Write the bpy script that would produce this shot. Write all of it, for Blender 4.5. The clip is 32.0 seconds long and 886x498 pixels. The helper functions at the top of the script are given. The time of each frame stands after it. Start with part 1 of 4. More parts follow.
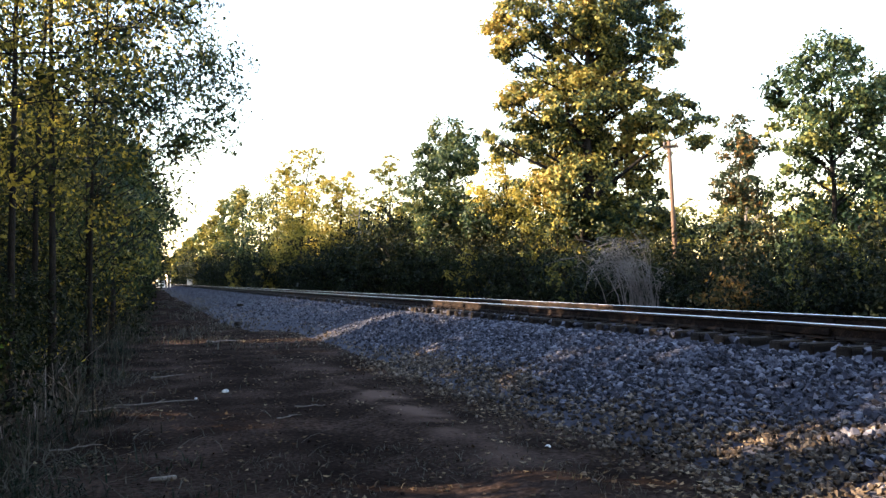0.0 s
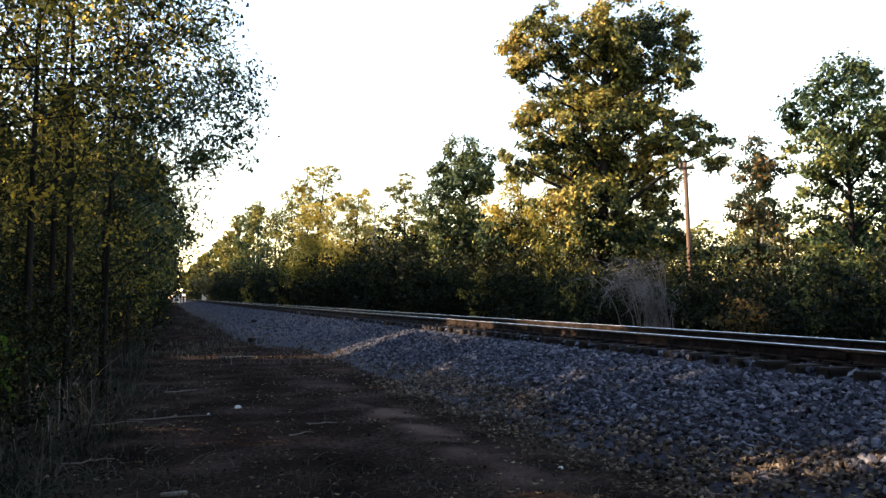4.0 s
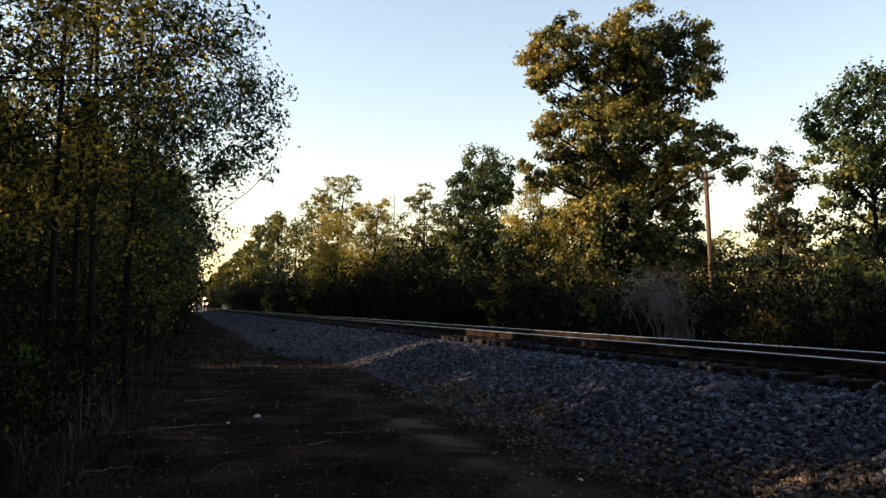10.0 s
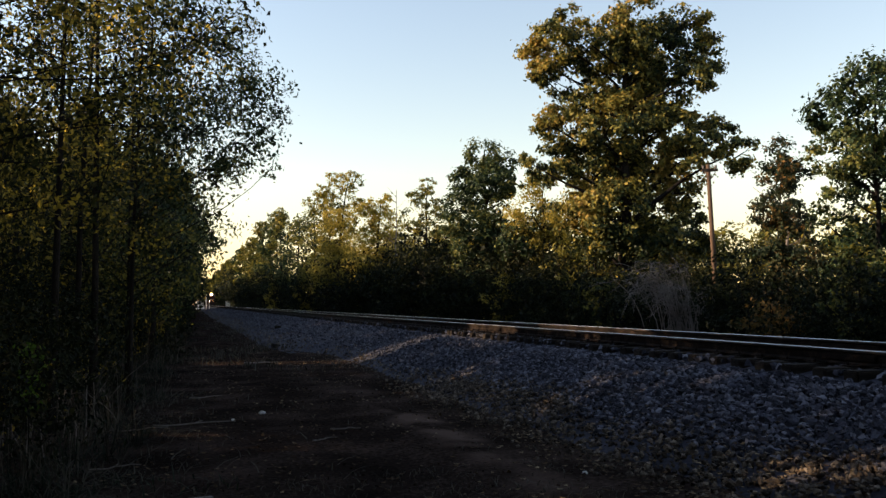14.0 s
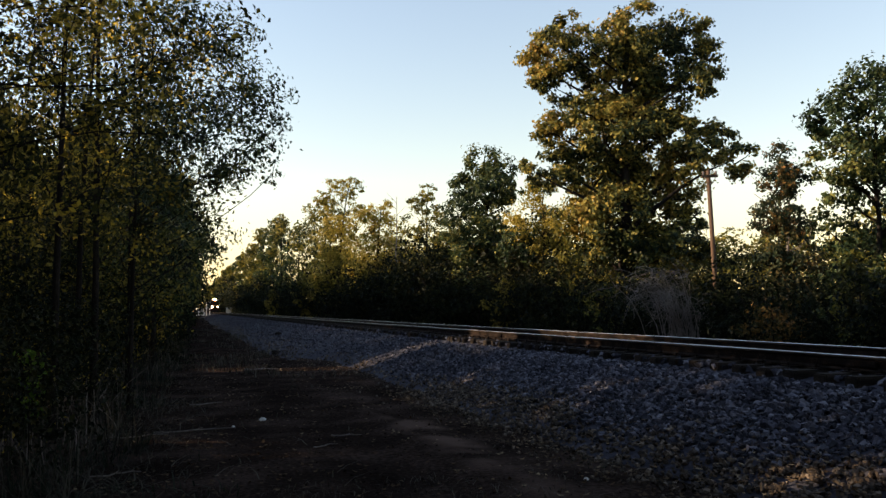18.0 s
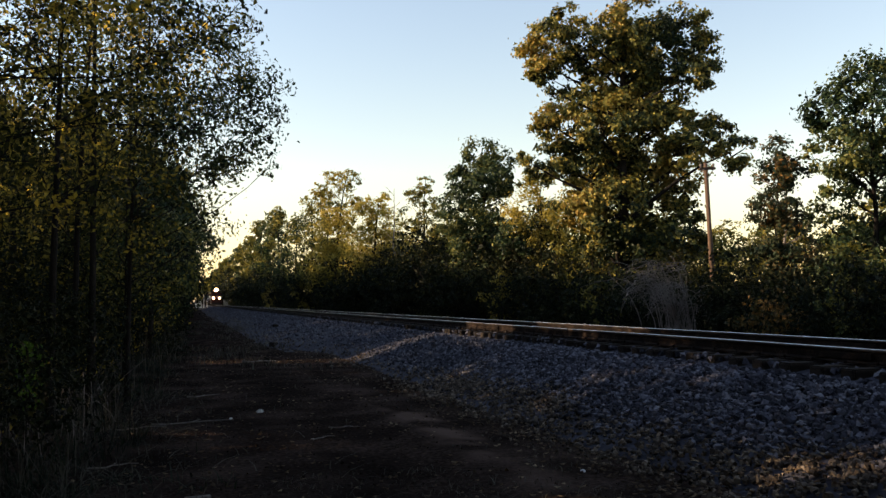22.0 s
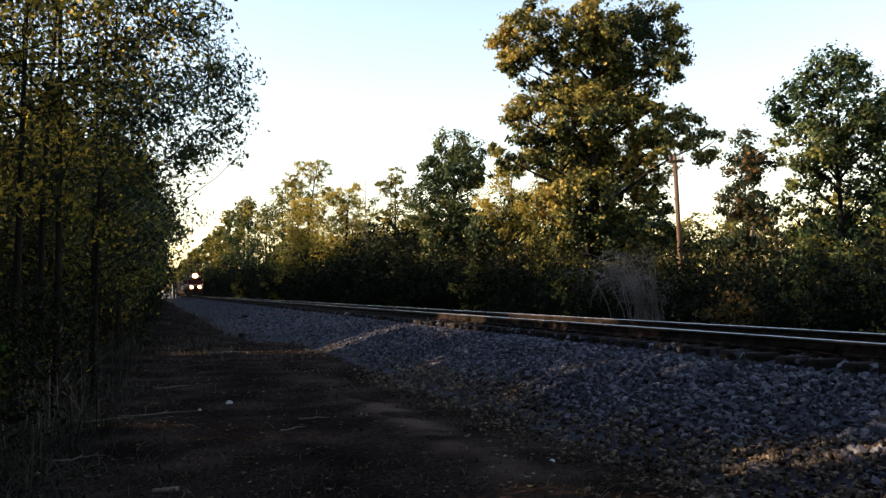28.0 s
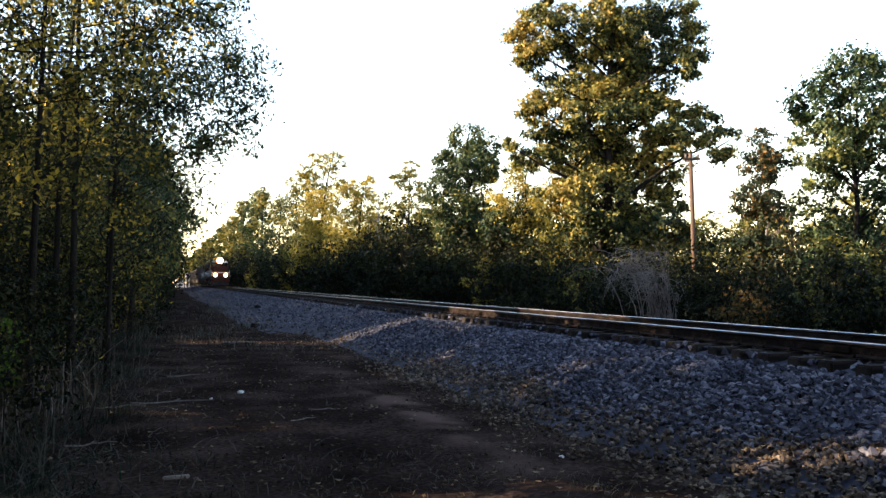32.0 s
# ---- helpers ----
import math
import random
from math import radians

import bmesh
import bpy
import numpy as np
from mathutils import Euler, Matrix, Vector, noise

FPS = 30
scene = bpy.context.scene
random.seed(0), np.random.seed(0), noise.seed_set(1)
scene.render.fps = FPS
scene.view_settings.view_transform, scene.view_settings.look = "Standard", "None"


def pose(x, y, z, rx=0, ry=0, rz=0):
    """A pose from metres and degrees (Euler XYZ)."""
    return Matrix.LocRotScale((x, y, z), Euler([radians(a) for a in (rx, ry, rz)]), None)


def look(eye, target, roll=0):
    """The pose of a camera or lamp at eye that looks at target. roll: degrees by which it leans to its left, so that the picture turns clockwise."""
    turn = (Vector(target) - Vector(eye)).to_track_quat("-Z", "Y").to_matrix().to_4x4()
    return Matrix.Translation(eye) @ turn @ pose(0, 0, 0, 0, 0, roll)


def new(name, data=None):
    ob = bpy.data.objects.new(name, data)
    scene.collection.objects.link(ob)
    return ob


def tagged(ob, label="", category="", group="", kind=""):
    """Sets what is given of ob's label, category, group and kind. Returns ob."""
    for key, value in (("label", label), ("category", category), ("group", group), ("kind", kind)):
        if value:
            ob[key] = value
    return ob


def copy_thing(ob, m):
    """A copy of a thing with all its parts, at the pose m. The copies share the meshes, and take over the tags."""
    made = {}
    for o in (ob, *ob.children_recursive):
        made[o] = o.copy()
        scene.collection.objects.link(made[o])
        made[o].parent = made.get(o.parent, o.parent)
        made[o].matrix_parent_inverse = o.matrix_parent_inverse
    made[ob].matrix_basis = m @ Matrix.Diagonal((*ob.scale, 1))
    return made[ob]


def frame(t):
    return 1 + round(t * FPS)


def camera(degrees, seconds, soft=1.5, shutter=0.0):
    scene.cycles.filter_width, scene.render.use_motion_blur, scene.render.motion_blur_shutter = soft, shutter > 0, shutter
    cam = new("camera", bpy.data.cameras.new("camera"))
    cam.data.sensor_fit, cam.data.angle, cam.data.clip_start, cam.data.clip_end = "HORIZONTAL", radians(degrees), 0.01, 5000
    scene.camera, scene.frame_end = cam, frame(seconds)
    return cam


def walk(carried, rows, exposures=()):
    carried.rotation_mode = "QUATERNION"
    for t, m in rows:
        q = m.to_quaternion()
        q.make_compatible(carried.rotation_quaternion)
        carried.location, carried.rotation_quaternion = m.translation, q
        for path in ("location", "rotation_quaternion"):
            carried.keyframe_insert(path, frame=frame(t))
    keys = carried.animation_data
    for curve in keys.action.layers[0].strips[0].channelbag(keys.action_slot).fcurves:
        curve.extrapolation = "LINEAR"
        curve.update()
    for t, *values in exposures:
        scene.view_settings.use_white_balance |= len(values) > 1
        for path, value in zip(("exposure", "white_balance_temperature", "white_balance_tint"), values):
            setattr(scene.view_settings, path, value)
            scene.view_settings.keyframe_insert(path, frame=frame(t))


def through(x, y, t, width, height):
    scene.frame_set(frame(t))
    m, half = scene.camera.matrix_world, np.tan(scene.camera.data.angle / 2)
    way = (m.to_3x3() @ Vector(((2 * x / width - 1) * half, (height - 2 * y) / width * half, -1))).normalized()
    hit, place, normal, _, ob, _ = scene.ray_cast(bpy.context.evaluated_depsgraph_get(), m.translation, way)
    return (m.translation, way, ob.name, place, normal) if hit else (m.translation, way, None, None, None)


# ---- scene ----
# ---- the camera: hand-held beside a railway line, which runs along +Y ----
cam = camera(55.2, 32.0, 1.5)
EYE = (0.0, 0.0, 1.65)
TURNS = [
    (0, 91.95, 0.97, -19.11),
    (0.5, 92.17, 0.80, -19.06),
    (1, 92.20, 0.53, -18.68),
    (1.5, 92.45, 0.30, -18.63),
    (2, 92.58, 0.55, -18.54),
    (2.5, 92.71, 0.35, -18.39),
    (3, 92.73, 0.27, -18.37),
    (3.5, 93.01, 0.22, -18.26),
    (5.5, 93.40, 0.14, -17.83),
    (6, 93.55, 0.07, -17.55),
    (6.5, 93.71, 0.19, -17.44),
    (7, 93.71, 0.26, -17.33),
    (7.5, 93.76, 0.39, -17.22),
    (8, 93.83, 0.30, -17.17),
    (8.5, 93.84, 0.22, -17.48),
    (9, 93.96, 0.10, -17.15),
    (9.5, 93.97, -0.05, -16.96),
    (10, 93.90, -0.03, -16.89),
    (10.5, 93.86, 0.11, -16.90),
    (11, 93.83, 0.11, -16.90),
    (11.5, 93.68, 0.14, -16.94),
    (12, 93.85, 0.20, -16.86),
    (12.5, 93.64, 0.35, -16.79),
    (13, 93.49, 0.42, -16.86),
    (13.5, 93.43, 0.58, -16.81),
    (14, 93.55, 0.60, -16.67),
    (14.5, 93.63, 0.45, -16.56),
    (16.5, 93.73, 0.72, -16.81),
    (17, 93.78, 0.53, -16.72),
    (17.5, 93.67, 0.76, -16.80),
    (18, 93.97, 0.68, -16.64),
    (18.5, 93.88, 0.66, -16.69),
    (19, 93.89, 0.57, -16.59),
    (19.5, 93.79, 0.72, -16.59),
    (20, 93.79, 0.75, -16.62),
    (20.5, 93.73, 0.74, -16.58),
    (21, 93.77, 0.62, -16.64),
    (21.5, 93.50, 0.62, -16.66),
    (22, 93.45, 0.65, -16.82),
    (22.5, 93.32, 0.62, -16.80),
    (23, 93.20, 0.66, -16.81),
    (23.5, 93.32, 0.81, -16.71),
    (24, 93.46, 0.79, -16.44),
    (24.5, 93.51, 0.75, -16.39),
    (26.5, 93.26, 0.84, -16.96),
    (27, 93.20, 0.92, -18.28),
    (27.5, 92.84, 0.81, -18.90),
    (28, 92.82, 0.52, -18.78),
    (28.5, 92.60, 0.55, -18.09),
    (29, 92.30, 0.24, -17.45),
    (29.5, 92.34, 0.38, -17.25),
    (30, 92.12, 0.30, -17.53),
    (30.5, 92.04, 0.35, -17.82),
    (31, 92.30, 0.08, -17.83),
    (31.5, 92.51, -0.20, -18.02),
    (32, 92.41, -0.51, -17.96)
]
EXPOSURES = [(t, 2.8 + e, k, 22) for t, e, k in ((0, 0.1, 6150), (1, -0.1, 6150), (3, -0.3, 6200), (4.5, -0.75, 6300), (6, -1.2, 6450), (7.5, -1.5, 6560), (9, -1.65, 6620), (18, -1.8, 6620), (24, -1.75, 6620), (26.5, -1.6, 6560), (28, -1.35, 6450), (29.5, -0.97, 6250), (31, -0.65, 6150), (32, -0.6, 6150))]
walk(cam, [(t, pose(*EYE, rx, ry, rz)) for t, rx, ry, rz in TURNS], EXPOSURES)

# ---- low evening sun from beyond the left-hand woods, clear sky ----
VIEW = radians(19.12)                 # the view axis, clockwise from the line
SUN_EL = 19.0
TAN_EL = math.tan(radians(SUN_EL))
RIGHT = Vector((math.cos(VIEW), -math.sin(VIEW), 0))
AHEAD = Vector((math.sin(VIEW), math.cos(VIEW), 0))

world = bpy.data.worlds.new("evening_sky")
scene.world = world
world.use_nodes = True
wn = world.node_tree.nodes
sky = wn.new("ShaderNodeTexSky")
sky.sky_type, sky.sun_disc = "NISHITA", False
sky.sun_elevation, sky.sun_rotation = radians(SUN_EL), math.atan2(-RIGHT.x, -RIGHT.y)
sky.air_density, sky.dust_density, sky.ozone_density = 1.5, 0.2, 0.8
wn["Background"].inputs["Strength"].default_value = 0.12
world.node_tree.links.new(sky.outputs[0], wn["Background"].inputs[0])

sun = new("sun", bpy.data.lights.new("sun", "SUN"))
sun.data.energy, sun.data.angle, sun.data.color = 5.5, radians(0.5), (1.0, 0.80, 0.50)
to_sun = -RIGHT * math.cos(radians(SUN_EL)) + Vector((0, 0, math.sin(radians(SUN_EL))))
sun.matrix_world = look(to_sun * 60, (0, 0, 0))

# ---- materials ----
def material(name, rough=0.8, metal=0.0, spec=0.3):
    m = bpy.data.materials.new(name)
    m.use_nodes = True
    b = m.node_tree.nodes["Principled BSDF"]
    b.inputs["Roughness"].default_value, b.inputs["Metallic"].default_value = rough, metal
    b.inputs["Specular IOR Level"].default_value = spec
    return m, m.node_tree.nodes, m.node_tree.links, b


def ramp(nodes, stops):
    r = nodes.new("ShaderNodeValToRGB")
    while len(r.color_ramp.elements) < len(stops):
        r.color_ramp.elements.new(0.5)
    for e, (at, c) in zip(r.color_ramp.elements, stops):
        e.position, e.color = at, (*c, 1)
    return r


def grainy(name, a, b, c, scale=8.0, fine=60.0, rough=0.85, metal=0.0, bump=0.3, depth=0.01, stretch=(1, 1, 1), spec=0.06, piece=0.0):
    """A weathered surface: two scales of noise between three colours, with relief; piece: how far each object differs."""
    m, n, l, bs = material(name, rough, metal, spec)
    tc, mp = n.new("ShaderNodeTexCoord"), n.new("ShaderNodeMapping")
    mp.inputs["Scale"].default_value = stretch
    l.new(tc.outputs["Object"], mp.inputs[0])
    big, small = n.new("ShaderNodeTexNoise"), n.new("ShaderNodeTexNoise")
    for t, s, d in ((big, scale, 4), (small, fine, 3)):
        t.inputs["Scale"].default_value, t.inputs["Detail"].default_value = s, d
        l.new(mp.outputs[0], t.inputs["Vector"])
    mix = n.new("ShaderNodeMath")
    mix.operation = "MULTIPLY_ADD"
    mix.inputs[1].default_value, mix.inputs[2].default_value = 0.45, 0.0
    l.new(small.outputs[0], mix.inputs[0])
    add = n.new("ShaderNodeMath")
    add.operation = "MULTIPLY_ADD"
    add.inputs[1].default_value = 0.6
    l.new(big.outputs[0], add.inputs[0])
    l.new(mix.outputs[0], add.inputs[2])
    last = add
    if piece:
        info, shift = n.new("ShaderNodeObjectInfo"), n.new("ShaderNodeMath")
        shift.operation = "MULTIPLY_ADD"
        shift.inputs[1].default_value = piece
        l.new(info.outputs["Random"], shift.inputs[0])
        l.new(add.outputs[0], shift.inputs[2])
        last = shift
    r = ramp(n, ((0.34, a), (0.52, b), (0.72, c)))
    l.new(last.outputs[0], r.inputs[0])
    l.new(r.outputs[0], bs.inputs["Base Color"])
    bp = n.new("ShaderNodeBump")
    bp.inputs["Strength"].default_value, bp.inputs["Distance"].default_value = bump, depth
    l.new(add.outputs[0], bp.inputs["Height"])
    l.new(bp.outputs[0], bs.inputs["Normal"])
    return m


def leafy(name, colours, through=0.4, patch=0.35, rough=0.5, gloss=0.12):
    """Leaves: each its own shade out of the colours, with patches over the crown; thin, so light comes through."""
    m, n, l, bs = material(name, rough, 0.0, gloss)
    geo, tc, noi = n.new("ShaderNodeNewGeometry"), n.new("ShaderNodeTexCoord"), n.new("ShaderNodeTexNoise")
    noi.inputs["Scale"].default_value, noi.inputs["Detail"].default_value = patch, 2
    l.new(tc.outputs["Object"], noi.inputs["Vector"])
    add = n.new("ShaderNodeMath")
    add.operation = "MULTIPLY_ADD"
    add.inputs[1].default_value = 0.55
    l.new(geo.outputs["Random Per Island"], add.inputs[0])
    sub = n.new("ShaderNodeMath")
    sub.operation = "MULTIPLY_ADD"
    sub.inputs[1].default_value, sub.inputs[2].default_value = 1.5, -0.53
    l.new(noi.outputs[0], sub.inputs[0])
    l.new(sub.outputs[0], add.inputs[2])
    k = len(colours) - 1
    r = ramp(n, [(0.08 + 0.84 * i / k, c) for i, c in enumerate(colours)])
    l.new(add.outputs[0], r.inputs[0])
    l.new(r.outputs[0], bs.inputs["Base Color"])
    tr, mx = n.new("ShaderNodeBsdfTranslucent"), n.new("ShaderNodeMixShader")
    l.new(r.outputs[0], tr.inputs["Color"])
    mx.inputs[0].default_value = through
    l.new(bs.outputs[0], mx.inputs[1])
    l.new(tr.outputs[0], mx.inputs[2])
    l.new(mx.outputs[0], n["Material Output"].inputs["Surface"])
    return m


def shade_of(name, base, glow, power):
    m, n, l, bs = material(name, 0.2)
    bs.inputs["Base Color"].default_value = (*base, 1)
    bs.inputs["Emission Color"].default_value = (*glow, 1)
    bs.inputs["Emission Strength"].default_value = power
    return m


def stony(name, colours, rough=0.85):
    m, n, l, bs = material(name, rough, 0.0, 0.10)
    geo, tc, noi = n.new("ShaderNodeNewGeometry"), n.new("ShaderNodeTexCoord"), n.new("ShaderNodeTexNoise")
    info = n.new("ShaderNodeObjectInfo")
    noi.inputs["Scale"].default_value, noi.inputs["Detail"].default_value = 45, 4
    l.new(tc.outputs["Object"], noi.inputs["Vector"])
    a = n.new("ShaderNodeMath")
    a.operation = "ADD"
    l.new(geo.outputs["Random Per Island"], a.inputs[0])
    l.new(info.outputs["Random"], a.inputs[1])
    f = n.new("ShaderNodeMath")
    f.operation = "FRACT"
    l.new(a.outputs[0], f.inputs[0])
    b = n.new("ShaderNodeMath")
    b.operation = "MULTIPLY_ADD"
    b.inputs[1].default_value = 0.35
    l.new(noi.outputs[0], b.inputs[0])
    g = n.new("ShaderNodeMath")
    g.operation = "MULTIPLY_ADD"
    g.inputs[1].default_value, g.inputs[2].default_value = 0.8, -0.08
    l.new(f.outputs[0], g.inputs[0])
    l.new(g.outputs[0], b.inputs[2])
    k = len(colours) - 1
    r = ramp(n, [(0.05 + 0.9 * i / k, c) for i, c in enumerate(colours)])
    l.new(b.outputs[0], r.inputs[0])
    l.new(r.outputs[0], bs.inputs["Base Color"])
    bp = n.new("ShaderNodeBump")
    bp.inputs["Strength"].default_value, bp.inputs["Distance"].default_value = 0.5, 0.01
    l.new(noi.outputs[0], bp.inputs["Height"])
    l.new(bp.outputs[0], bs.inputs["Normal"])
    return m


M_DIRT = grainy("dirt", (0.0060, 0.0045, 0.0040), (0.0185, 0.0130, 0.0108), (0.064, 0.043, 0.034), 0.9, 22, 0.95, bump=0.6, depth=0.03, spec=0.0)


def worn_rut(m):
    """A paler strip worn along the foot of the ballast."""
    n, l = m.node_tree.nodes, m.node_tree.links
    bs = n["Principled BSDF"]
    old = bs.inputs["Base Color"].links[0].from_socket
    tc, xyz, noi = n.new("ShaderNodeTexCoord"), n.new("ShaderNodeSeparateXYZ"), n.new("ShaderNodeTexNoise")
    noi.inputs["Scale"].default_value, noi.inputs["Detail"].default_value = 1.1, 5
    l.new(tc.outputs["Object"], xyz.inputs[0])
    l.new(tc.outputs["Object"], noi.inputs["Vector"])
    def math_node(kind, a, b, c=None):
        q = n.new("ShaderNodeMath")
        q.operation = kind
        for k, v in enumerate((a, b, c)):
            if v is None:
                continue
            if isinstance(v, (int, float)):
                q.inputs[k].default_value = v
            else:
                l.new(v, q.inputs[k])
        return q.outputs[0]
    off = math_node("ABSOLUTE", math_node("ADD", xyz.outputs["X"], -3.05), None)
    strip = math_node("SUBTRACT", 1.0, math_node("MULTIPLY", off, 2.3))
    far = math_node("SUBTRACT", 1.0, math_node("MULTIPLY", math_node("ABSOLUTE", math_node("ADD", xyz.outputs["Y"], -11.0), None), 0.17))
    mask = math_node("MULTIPLY", math_node("MAXIMUM", strip, 0.0), math_node("MAXIMUM", far, 0.0))
    broken = math_node("MAXIMUM", math_node("MULTIPLY", math_node("ADD", noi.outputs[0], -0.41), 7.0), 0.0)
    mask = math_node("MINIMUM", math_node("MULTIPLY", mask, broken), 0.75)
    mix = n.new("ShaderNodeMix")
    mix.data_type = "RGBA"
    l.new(mask, mix.inputs[0])
    l.new(old, mix.inputs[6])
    mix.inputs[7].default_value = (0.10, 0.067, 0.052, 1)
    l.new(mix.outputs[2], bs.inputs["Base Color"])


worn_rut(M_DIRT)
M_GRAVEL = grainy("gravel_bed", (0.016, 0.016, 0.0205), (0.031, 0.031, 0.040), (0.056, 0.056, 0.071), 3.0, 18, 0.9, bump=0.9, depth=0.04)
M_STONE = stony("crushed_stone", ((0.008, 0.008, 0.0105), (0.027, 0.0272, 0.036), (0.062, 0.0625, 0.081), (0.165, 0.164, 0.187)))
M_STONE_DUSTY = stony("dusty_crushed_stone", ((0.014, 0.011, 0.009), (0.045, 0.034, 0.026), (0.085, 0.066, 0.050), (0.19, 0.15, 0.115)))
M_RAIL = grainy("rusty_rail", (0.005, 0.004, 0.0035), (0.011, 0.008, 0.0065), (0.05, 0.033, 0.024), 5, 60, 0.85, 0.0, 0.3, 0.004, spec=0.03)
M_GAUGE = grainy("burnished_rail_side", (0.010, 0.008, 0.006), (0.028, 0.021, 0.015), (0.09, 0.065, 0.048), 5, 60, 0.5, 0.25, 0.2, 0.003, (1, 0.3, 1))
M_SHINE = grainy("worn_rail_head", (0.48, 0.47, 0.46), (0.6, 0.59, 0.58), (0.72, 0.71, 0.70), 2, 40, 0.36, 1.0, 0.05, 0.001, (6, 0.2, 6))
M_TIE = grainy("creosoted_wood", (0.007, 0.0055, 0.005), (0.014, 0.011, 0.009), (0.035, 0.028, 0.023), 3, 30, 0.9, bump=0.6, depth=0.01, stretch=(0.4, 5, 5), piece=0.15)
M_BARK = grainy("bark", (0.007, 0.0058, 0.005), (0.013, 0.0108, 0.0092), (0.032, 0.027, 0.023), 3, 24, 0.95, bump=0.8, depth=0.02, stretch=(4, 4, 0.8))
M_DEAD = grainy("dead_grey_wood", (0.09, 0.075, 0.065), (0.16, 0.135, 0.12), (0.27, 0.24, 0.215), 4, 30, 0.9, bump=0.5, stretch=(4, 4, 0.8))
M_CANE = grainy("dead_cane", (0.07, 0.056, 0.05), (0.15, 0.125, 0.11), (0.28, 0.24, 0.22), 1.2, 30, 0.9, bump=0.4, spec=0.05)
M_POLE = grainy("weathered_pole_wood", (0.045, 0.03, 0.022), (0.085, 0.055, 0.038), (0.15, 0.10, 0.07), 2, 25, 0.9, bump=0.5, stretch=(6, 6, 0.4))
M_LEAF_OLIVE = leafy("leaf_olive", ((0.012, 0.022, 0.008), (0.042, 0.053, 0.013), (0.16, 0.14, 0.025), (0.34, 0.265, 0.045)), 0.3, gloss=0.15)
M_LEAF_OAK = leafy("leaf_turning_oak", ((0.008, 0.018, 0.009), (0.020, 0.034, 0.014), (0.10, 0.10, 0.024), (0.29, 0.23, 0.045), (0.34, 0.21, 0.045)), 0.24, gloss=0.15)
M_LEAF_GREEN = leafy("leaf_green", ((0.008, 0.019, 0.010), (0.020, 0.038, 0.016), (0.060, 0.080, 0.026), (0.22, 0.20, 0.05)), 0.18)
M_LEAF_GOLD = leafy("leaf_gold", ((0.05, 0.052, 0.012), (0.18, 0.15, 0.026), (0.38, 0.29, 0.048), (0.50, 0.37, 0.07)))
M_LEAF_RUST = leafy("leaf_rust", ((0.020, 0.028, 0.012), (0.05, 0.045, 0.016), (0.15, 0.085, 0.022), (0.24, 0.12, 0.03)))
M_LEAF_BRONZE = leafy("leaf_bronze", ((0.012, 0.024, 0.015), (0.022, 0.036, 0.018), (0.05, 0.05, 0.02), (0.20, 0.10, 0.025)), 0.25, 0.9)
M_LEAF_WOOD = leafy("leaf_woodside", ((0.006, 0.010, 0.004), (0.016, 0.021, 0.007), (0.060, 0.058, 0.014), (0.36, 0.26, 0.035), (0.58, 0.40, 0.045)), 0.6, 0.5)
# thicket leaves: green darkened, the shade of bank and woods put into colour
M_LEAF_SHADED = leafy("leaf_thicket_shaded", ((0.003, 0.005, 0.003), (0.007, 0.0105, 0.005), (0.018, 0.021, 0.009), (0.07, 0.062, 0.018)), 0.2, gloss=0.04)
M_LEAF_SHOOT = leafy("leaf_fresh_green", ((0.05, 0.10, 0.012), (0.09, 0.17, 0.018), (0.16, 0.25, 0.03)), 0.5)
M_LITTER = leafy("fallen_leaves", ((0.016, 0.011, 0.008), (0.035, 0.023, 0.014), (0.075, 0.048, 0.027), (0.24, 0.18, 0.11)), 0.1, 0.8, 0.8, 0.03)
M_STRAW = leafy("dry_stalks", ((0.014, 0.013, 0.010), (0.034, 0.030, 0.022), (0.105, 0.095, 0.075), (0.02, 0.024, 0.014)), 0.25, 0.8, 0.8, 0.03)
M_WEED = leafy("weed_blades", ((0.005, 0.010, 0.007), (0.011, 0.019, 0.012), (0.022, 0.028, 0.018), (0.06, 0.055, 0.038)), 0.3, 0.8, 0.6, 0.03)

# ---- mesh tools ----
RNG = np.random.default_rng(11)


def mesh_of(name, verts, faces, mats, slots=None, smooth=False):
    """A mesh from arrays; faces all of one size, or a list of arrays of faces."""
    me = bpy.data.meshes.new(name)
    groups = faces if isinstance(faces, list) else [faces]
    groups = [np.asarray(g, dtype=np.int32) for g in groups if len(g)]
    verts = np.asarray(verts, dtype=np.float32).reshape(-1, 3)
    loops = np.concatenate([g.ravel() for g in groups])
    sizes = np.concatenate([np.full(len(g), g.shape[1]) for g in groups])
    starts = np.concatenate([[0], np.cumsum(sizes)[:-1]]).astype(np.int32)
    me.vertices.add(len(verts))
    me.vertices.foreach_set("co", verts.ravel())
    me.loops.add(len(loops))
    me.loops.foreach_set("vertex_index", loops.astype(np.int32))
    me.polygons.add(len(sizes))
    me.polygons.foreach_set("loop_start", starts)
    for m in mats if isinstance(mats, (list, tuple)) else [mats]:
        me.materials.append(m)
    if slots is not None:
        me.polygons.foreach_set("material_index", np.asarray(slots, dtype=np.int32))
    me.polygons.foreach_set("use_smooth", np.full(len(sizes), smooth))
    me.update(calc_edges=True)
    me.validate()
    return me


def part(name, data, parent, label="", at=None):
    """One mesh object under a thing or a part."""
    ob = new(name, data)
    ob.parent = parent
    if at is not None:
        ob.matrix_basis = at
    return tagged(ob, label)


def thing(name, at, label, category, group="", kind="", data=None):
    ob = new(name, data)
    ob.matrix_basis = at
    if data is None:
        ob.empty_display_size = 0.2
    return tagged(ob, label, category, group, kind)


